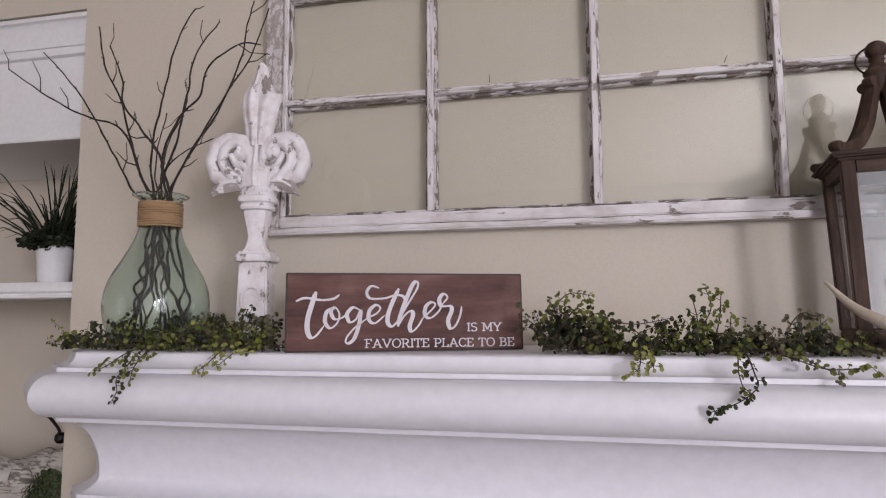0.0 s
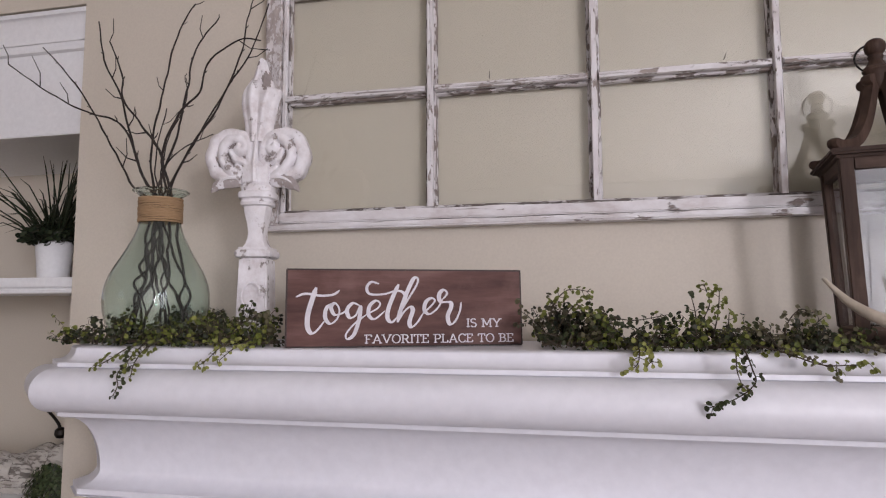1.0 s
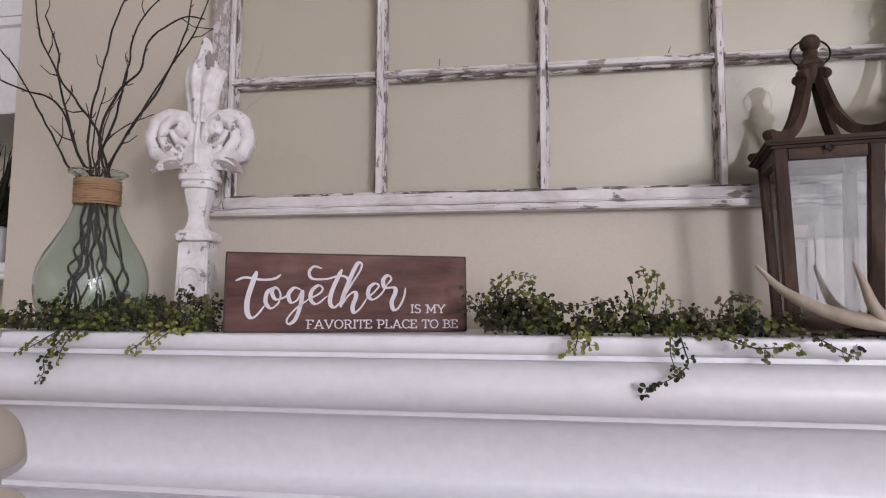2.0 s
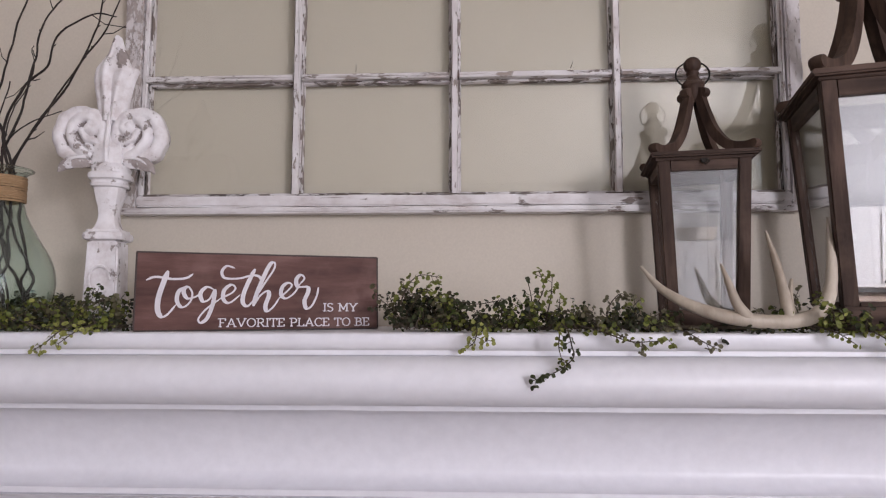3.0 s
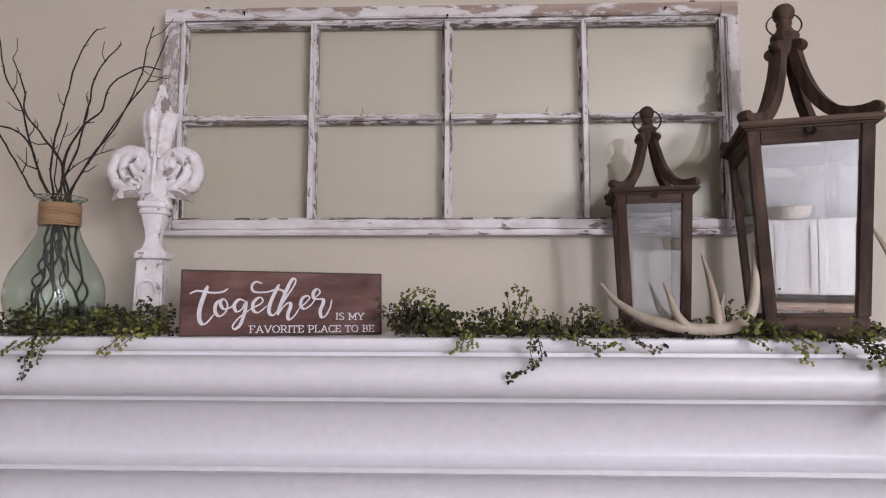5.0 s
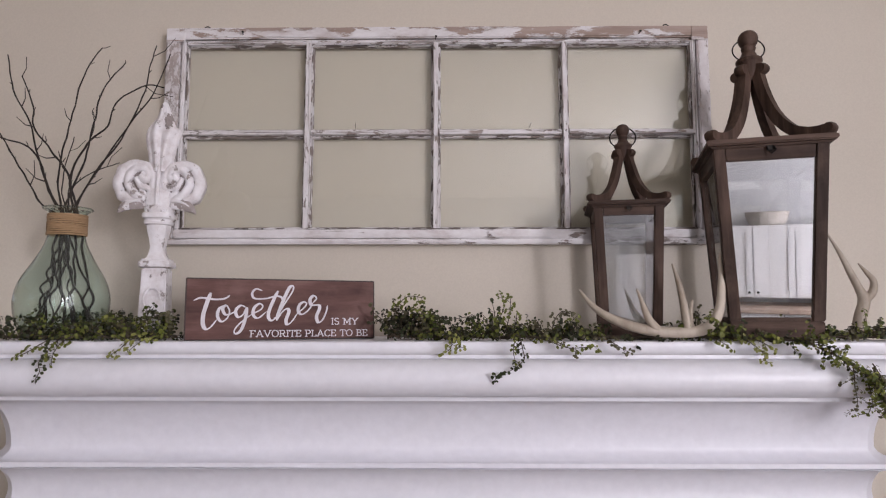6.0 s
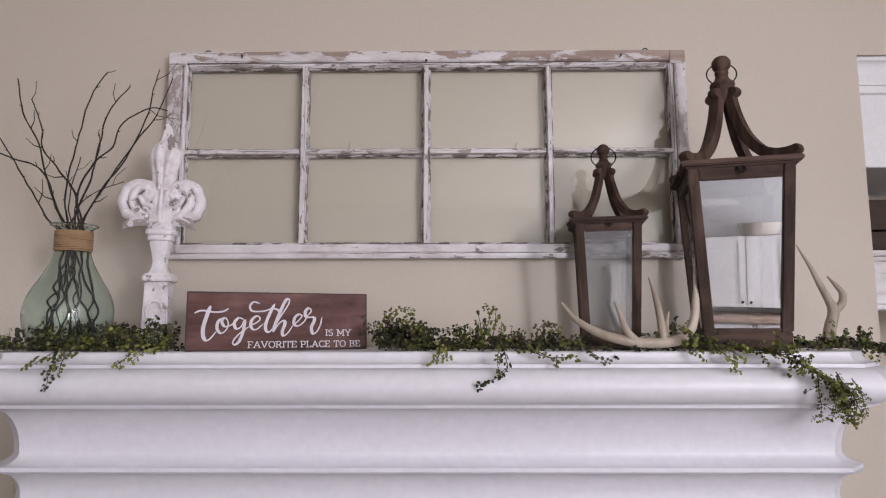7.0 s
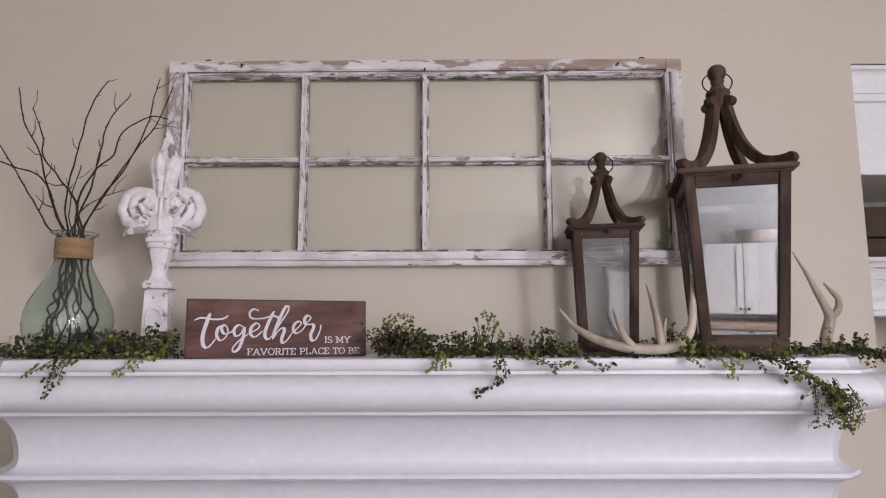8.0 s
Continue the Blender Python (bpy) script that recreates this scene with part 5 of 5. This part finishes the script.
# sprays that hang over the edge and lie against the moulding
for g, pts, mat in (
    (right, [(0.228, 0.775, 0.012), (0.231, 0.748, 0.006), (0.233, 0.728, -0.012), (0.233, 0.719, -0.026), (0.213, 0.713, -0.041), (0.186, 0.711, -0.051)], LEAF_DARK),
    (right, [(0.224, 0.775, 0.012), (0.222, 0.748, 0.004), (0.218, 0.728, -0.014), (0.220, 0.716, -0.030)], LEAF),
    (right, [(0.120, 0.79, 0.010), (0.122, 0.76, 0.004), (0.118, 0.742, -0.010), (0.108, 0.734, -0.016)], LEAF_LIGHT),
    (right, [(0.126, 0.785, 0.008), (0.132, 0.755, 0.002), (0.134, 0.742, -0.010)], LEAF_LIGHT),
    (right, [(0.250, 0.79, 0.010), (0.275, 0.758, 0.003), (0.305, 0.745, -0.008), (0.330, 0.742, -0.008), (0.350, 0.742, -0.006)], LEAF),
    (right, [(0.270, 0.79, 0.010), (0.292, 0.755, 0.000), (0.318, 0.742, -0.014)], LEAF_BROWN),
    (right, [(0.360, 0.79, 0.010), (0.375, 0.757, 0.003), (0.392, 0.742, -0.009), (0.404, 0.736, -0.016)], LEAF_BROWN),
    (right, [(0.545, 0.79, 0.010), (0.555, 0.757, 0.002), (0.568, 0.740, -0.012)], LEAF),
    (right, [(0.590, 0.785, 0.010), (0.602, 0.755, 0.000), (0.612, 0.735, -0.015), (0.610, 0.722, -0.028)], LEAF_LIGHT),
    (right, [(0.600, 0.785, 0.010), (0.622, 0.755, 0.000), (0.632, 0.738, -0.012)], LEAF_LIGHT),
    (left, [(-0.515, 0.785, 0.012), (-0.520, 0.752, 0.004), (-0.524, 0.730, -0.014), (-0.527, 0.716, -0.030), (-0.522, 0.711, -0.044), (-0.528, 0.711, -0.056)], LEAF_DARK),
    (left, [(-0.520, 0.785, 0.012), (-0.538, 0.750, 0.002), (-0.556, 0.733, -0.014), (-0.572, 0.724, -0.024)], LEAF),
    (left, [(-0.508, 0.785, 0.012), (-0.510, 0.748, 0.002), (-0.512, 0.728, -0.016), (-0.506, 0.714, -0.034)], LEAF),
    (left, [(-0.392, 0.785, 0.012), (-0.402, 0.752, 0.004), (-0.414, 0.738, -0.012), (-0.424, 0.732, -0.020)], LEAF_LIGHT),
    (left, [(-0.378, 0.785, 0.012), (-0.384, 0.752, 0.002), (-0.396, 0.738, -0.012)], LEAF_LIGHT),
):
    spray(g, pts, mat, 0.0029)
# low growth close to the shelf, in dark leaf that paints the shade there
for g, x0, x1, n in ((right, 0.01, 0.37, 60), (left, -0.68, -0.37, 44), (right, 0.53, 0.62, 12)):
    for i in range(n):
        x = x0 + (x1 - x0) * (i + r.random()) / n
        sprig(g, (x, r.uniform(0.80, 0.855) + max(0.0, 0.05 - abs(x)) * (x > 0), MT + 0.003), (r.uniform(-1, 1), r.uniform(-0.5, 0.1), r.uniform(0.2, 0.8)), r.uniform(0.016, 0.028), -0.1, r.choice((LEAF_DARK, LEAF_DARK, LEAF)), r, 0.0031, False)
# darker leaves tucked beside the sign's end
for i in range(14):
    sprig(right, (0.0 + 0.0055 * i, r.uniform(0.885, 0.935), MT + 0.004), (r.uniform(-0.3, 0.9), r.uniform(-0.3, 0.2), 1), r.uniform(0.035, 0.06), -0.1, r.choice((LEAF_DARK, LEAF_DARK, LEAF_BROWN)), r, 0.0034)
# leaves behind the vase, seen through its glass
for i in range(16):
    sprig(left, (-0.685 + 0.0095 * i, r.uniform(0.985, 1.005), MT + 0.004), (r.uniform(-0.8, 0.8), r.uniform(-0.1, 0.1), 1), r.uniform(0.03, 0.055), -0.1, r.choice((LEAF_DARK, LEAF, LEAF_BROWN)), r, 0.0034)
# the long trail near the end of the mantel
trail = smooth_path([(0.60, 0.765, MT + 0.006), (0.645, 0.755, MT + 0.005), (0.682, 0.740, MT), (0.708, 0.722, MT - 0.014), (0.735, 0.712, MT - 0.032), (0.758, 0.709, MT - 0.050), (0.776, 0.710, MT - 0.066)], 6)
bm = bmesh.new()
tube(bm, trail, 0.0016, 0.0008, 6)
part("trailing_vine", bm, STEM, right)
for i in range(28):
    u = i / 27
    k = min(int(u * (len(trail) - 1)), len(trail) - 2)
    d = (trail[k + 1] - trail[k]).normalized() + Vector((r.uniform(-0.55, 0.55), r.uniform(-0.35, 0.1), r.uniform(-0.35, 0.5)))
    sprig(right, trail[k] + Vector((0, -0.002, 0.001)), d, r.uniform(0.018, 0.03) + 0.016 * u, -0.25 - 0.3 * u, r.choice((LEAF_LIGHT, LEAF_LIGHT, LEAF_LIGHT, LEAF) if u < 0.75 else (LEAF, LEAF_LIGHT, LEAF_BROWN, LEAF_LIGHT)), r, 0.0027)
for x, z, ln, sx in ((0.735, -0.035, 0.062, -0.1), (0.757, -0.05, 0.056, 0.0), (0.775, -0.06, 0.05, 0.25), (0.772, -0.045, 0.05, 0.9), (0.79, -0.055, 0.05, 0.1), (0.79, -0.04, 0.055, 0.6), (0.765, -0.03, 0.06, 1.2)):
    sprig(right, (x, 0.707, MT + z), (sx, -0.15, -1), ln, -0.4, r.choice((LEAF, LEAF_BROWN)), r, 0.0026, True, True)
end_trail = smooth_path([(0.80, 0.85, MT + 0.008), (0.86, 0.835, MT + 0.010), (0.90, 0.815, MT + 0.006), (0.935, 0.79, MT - 0.012), (0.958, 0.775, MT - 0.040), (0.972, 0.765, MT - 0.070)], 6)
bm = bmesh.new()
tube(bm, end_trail, 0.0018, 0.0008, 6)
part("trailing_vine", bm, STEM, right)
for i in range(34):
    u = i / 33
    k = min(int(u * (len(end_trail) - 1)), len(end_trail) - 2)
    d = (end_trail[k + 1] - end_trail[k]).normalized() + Vector((r.uniform(-0.6, 0.6), r.uniform(-0.5, 0.2), r.uniform(-0.3, 0.7) - 0.3 * u))
    sprig(right, end_trail[k] + Vector((0, 0, 0.002)), d, r.uniform(0.02, 0.034), -0.2, r.choice((LEAF, LEAF_LIGHT, LEAF_DARK, LEAF_BROWN)), r, 0.0031)


# ---- things in the alcoves ----
def grass_plant(x, y, z):
    pot = thing("potted_plant", Matrix.Translation((x, y, z)), "small white pot with dark artificial grass on the alcove shelf", "plant")
    bm = bmesh.new()
    lathe(bm, [(0.029, 0), (0.031, 0.001), (0.038, 0.078), (0.0395, 0.08), (0.0395, 0.086), (0.0375, 0.087), (0.0365, 0.08), (0.03, 0.07), (0.001, 0.07)], 32)
    part("pot", bm, SHELF, pot, "plain white tapered pot")
    q = random.Random(4)
    bm = bmesh.new()
    for i in range(120):
        a = q.uniform(0, 6.28)
        lean = q.uniform(0.1, 1.25)
        L = q.uniform(0.08, 0.23)
        dv = Vector((math.cos(a) * lean, math.sin(a) * lean, 1)).normalized()
        p0 = Vector((q.uniform(-0.02, 0.02), q.uniform(-0.02, 0.02), 0.07))
        tube(bm, [p0, p0 + dv * L * 0.5, p0 + dv * L * 0.85 + Vector((math.cos(a), math.sin(a), -0.2)) * 0.02 * lean, p0 + dv * L + Vector((math.cos(a), math.sin(a), -0.6)) * 0.04 * lean], 0.002, 0.0003, 4, radii=[0.0014, 0.0017, 0.0011, 0.0003])
    part("grass", bm, DARKGRASS, pot)
    bm = bmesh.new()
    for i in range(900):
        a = q.uniform(0, 6.28)
        rr = q.uniform(0.01, 0.07)
        leaf_fan(bm, Vector((rr * math.cos(a), rr * math.sin(a), 0.088 + q.uniform(-0.012, 0.055) * (1.25 - rr / 0.07))), Vector((q.uniform(-1, 1), q.uniform(-1, 0.5), q.uniform(0.2, 1))), q.uniform(0.004, 0.008))
    part("leaves", bm, DARKGRASS, pot)
    return pot


DARKGRASS = leaf_mat("dark_grass", [(0.0, (0.004, 0.009, 0.005)), (0.6, (0.010, 0.022, 0.011)), (1.0, (0.024, 0.042, 0.02))])
grass_plant(-1.098, 1.2, 1.5225)


# ---- kitchen wall behind the camera ----
def wall_cabinet(x0, x1, z0, z1, depth, label):
    c = thing("wall_cabinet", Matrix.Translation(((x0 + x1) / 2, BY, z0)), label, "cabinet", "white kitchen cabinets")
    w, h = (x1 - x0) / 2, z1 - z0
    part("body", boxed(-w + 0.001, w - 0.001, 0, depth, 0, h, 0.002), SHELF, c)
    for sx in (-1, 1):
        a, b = sorted((sx * 0.003, sx * (w - 0.003)))
        d = part("door", boxed(a, b, depth + 0.001, depth + 0.02, 0.004, h - 0.004, 0.003), SHELF, c)
        for u0, u1, v0, v1 in ((a, a + 0.055, 0.004, h - 0.004), (b - 0.055, b, 0.004, h - 0.004), (a + 0.055, b - 0.055, 0.004, 0.06), (a + 0.055, b - 0.055, h - 0.06, h - 0.004)):
            o = part("door_rail", boxed(u0, u1, depth + 0.0205, depth + 0.028, v0, v1, 0.002), SHELF, d)
        bm = bmesh.new()
        lathe(bm, [(0.001, 0), (0.005, 0), (0.005, 0.012), (0.012, 0.018), (0.012, 0.024), (0.001, 0.027)], 14)
        bmesh.ops.transform(bm, matrix=pose(sx * 0.035, depth + 0.028, 0.05, -90, 0, 0), verts=bm.verts[:])
        part("knob", bm, IRON, d)
    return c


for x0, x1 in ((0.04, 0.70), (0.70, 1.36)):
    wall_cabinet(x0, x1, 0.985, 1.63, 0.36, "white panelled upper hutch cabinet with two doors")
bm = bmesh.new()
lathe(bm, [(0.13, 0), (0.145, 0.004), (0.172, 0.06), (0.18, 0.11), (0.186, 0.118), (0.178, 0.122), (0.168, 0.11), (0.12, 0.012), (0.001, 0.01)], 32)
basket = tagged(mesh_ob("woven_bowl", bm, plain("grey_wicker", (0.42, 0.38, 0.35), (0.58, 0.54, 0.50), 0.8, 80, 500, 0.5)), "wide grey-brown woven bowl standing on the kitchen cabinets", "bowl")
basket.location = (0.48, BY + 0.19, 1.631)
for i in range(3):
    k = thing("base_cabinet", Matrix.Translation((-0.28 + 0.66 * i, BY, 0)), "white panelled kitchen base cabinet", "cabinet", "white kitchen base cabinets")
    part("body", boxed(-0.329, 0.329, 0, 0.58, 0.1, 0.87, 0.002), SHELF, k)
    part("plinth", boxed(-0.329, 0.329, 0, 0.52, 0, 0.099), SHELF, k)
    for sx in (-1, 1):
        a, b = sorted((sx * 0.003, sx * 0.326))
        part("door", boxed(a, b, 0.581, 0.6, 0.11, 0.86, 0.003), SHELF, k)
tagged(mesh_ob("worktop", boxed(-0.56, 1.56, BY, BY + 0.62, 0.871, 0.91, 0.004), PALEWOOD), "pale wooden kitchen worktop", "worktop")

# ---- side windows, assumed out of view, round the lamps ----
sides = [(-1, *OPENINGS["wall_west"][0], "assumed white framed side window, out of view"), (1, *OPENINGS["wall_east"][0], "added white framed kitchen window, out of view"), (1, *OPENINGS["wall_east"][1], "assumed white framed patio door, out of view")]
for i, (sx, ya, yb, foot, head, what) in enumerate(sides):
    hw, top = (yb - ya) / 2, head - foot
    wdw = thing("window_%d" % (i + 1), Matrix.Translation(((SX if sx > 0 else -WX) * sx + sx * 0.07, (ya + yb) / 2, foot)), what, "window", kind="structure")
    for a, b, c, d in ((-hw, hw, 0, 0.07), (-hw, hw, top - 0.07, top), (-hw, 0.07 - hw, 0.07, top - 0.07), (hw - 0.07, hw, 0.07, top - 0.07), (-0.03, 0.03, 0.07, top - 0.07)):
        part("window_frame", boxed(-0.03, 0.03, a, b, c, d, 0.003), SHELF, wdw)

# ---- more things in the alcoves ----
BIRCH = chipped("pale_streaked_bark", 0.30, (0.13, 0.115, 0.10), (0.30, 0.265, 0.23), (0.14, 1, 1), 15.0, 70, (0.56, 0.53, 0.48), 0.9)
MOSS = leaf_mat("green_moss", [(0.0, (0.012, 0.024, 0.010)), (0.5, (0.03, 0.055, 0.02)), (1.0, (0.075, 0.10, 0.04))])
DARKWOOD = wood("dark_walnut", (0.03, 0.02, 0.015), (0.07, 0.045, 0.032), (0.11, 0.072, 0.05), (0.1, 1, 1), 30, 0.55, 9.0)
STONE = plain("mottled_pale_stone", (0.30, 0.25, 0.22), (0.48, 0.42, 0.38), 0.7, 60, 240, 0.3)

bm = bmesh.new()
log_line = smooth_path([(-0.30, 0.0, -0.01), (-0.18, -0.01, 0.0), (-0.08, 0.0, -0.012), (-0.02, 0.0, 0.012), (0.05, 0.0, 0.02), (0.11, 0.01, 0.012)], 8)
tube(bm, log_line, 0.06, segs=22, radii=[0.041 + 0.010 * noise.noise(Vector((i * 0.35, 4, 1))) for i in range(len(log_line))])
for v in bm.verts:
    v.co += Vector((0, 1, 1)) * 0.009 * noise.noise(v.co * 34)
log = tagged(mesh_ob("driftwood_log", bm, BIRCH), "pale grey streaked driftwood log on the lower alcove shelf", "driftwood")
log.location = (-1.03, 1.16, 1.121)
moss = thing("moss_clump", Matrix.Translation((-0.975, 1.09, 1.076)), "green moss clump lying before the driftwood", "moss")
q = random.Random(9)
bm = bmesh.new()
for i in range(1500):
    a, e, rr = q.uniform(0, 6.28), q.uniform(0, 1.4), q.uniform(0.6, 1.0)
    p = Vector((0.062 * rr * math.cos(a) * math.cos(e), 0.03 * rr * math.sin(a) * math.cos(e), 0.078 * rr * math.sin(e)))
    leaf_fan(bm, p, Vector((math.cos(a), math.sin(a) - 0.6, 0.6 + q.uniform(-0.5, 0.5))), q.uniform(0.0018, 0.0042))
part("moss", bm, MOSS, moss)
tagged(moss.children[0], kind="stuff")

hook = thing("iron_candle_stand", Matrix.Translation((-1.07, 1.17, 1.076)), "small black iron candle stand with curled arm", "candle stand")
bm = bmesh.new()
tube(bm, smooth_path([(0.062, 0, 0.0), (0.062, 0, 0.07), (0.056, 0, 0.108), (0.041, 0, 0.124), (0.036, 0, 0.137), (0.022, 0, 0.152), (0.004, 0, 0.166), (-0.016, 0, 0.172)], 6), 0.0036, 0.003, 8)
part("arm", bm, IRON, hook)
bm = bmesh.new()
lathe(bm, [(0.001, 0.108), (0.008, 0.110), (0.012, 0.117), (0.011, 0.126), (0.006, 0.131), (0.001, 0.132)], 20, (0.041, 0))
part("cup", bm, IRON, hook)

bm = bmesh.new()
lathe(bm, [(0.012, 0), (0.028, 0.006), (0.036, 0.022), (0.034, 0.04), (0.02, 0.054), (0.001, 0.058)], 24)
for v in bm.verts:
    v.co *= 1 + 0.06 * noise.noise(v.co * 60)
st = tagged(mesh_ob("stone_ball", bm, STONE), "mottled pale stone ball beside the potted plant", "ornament")
st.location = (-1.082, 1.275, 1.5225)

crate = thing("wooden_crate", Matrix.Translation((1.30, 1.27, 1.5155)), "dark brown wooden crate standing on the alcove shelf", "crate")
for i in range(3):
    part("slat", boxed(-0.19, 0.19, -0.01, 0.004, 0.008 + 0.083 * i, 0.086 + 0.083 * i, 0.002), DARKWOOD, crate)
for x in (-0.192, 0.17):
    part("corner_post", boxed(x, x + 0.024, -0.022, -0.0105, 0, 0.255, 0.002), DARKWOOD, crate)
part("back_board", boxed(-0.19, 0.19, 0.08, 0.09, 0, 0.25, 0.002), DARKWOOD, crate)

bx = thing("white_box", Matrix.Translation((1.235, 1.14, 1.5155)), "whitewashed wooden box with grey scratches on the alcove shelf", "box")
WASH = chipped("whitewashed_wood", 0.16, (0.30, 0.28, 0.26), (0.45, 0.42, 0.40), (0.2, 1, 1), 21.0, 30, (0.78, 0.77, 0.76), 0.0)
part("body", boxed(-0.145, 0.145, -0.06, 0.06, 0, 0.086, 0.003), WASH, bx)
part("lid", boxed(-0.15, 0.15, -0.065, 0.065, 0.0865, 0.1, 0.003), WASH, bx)
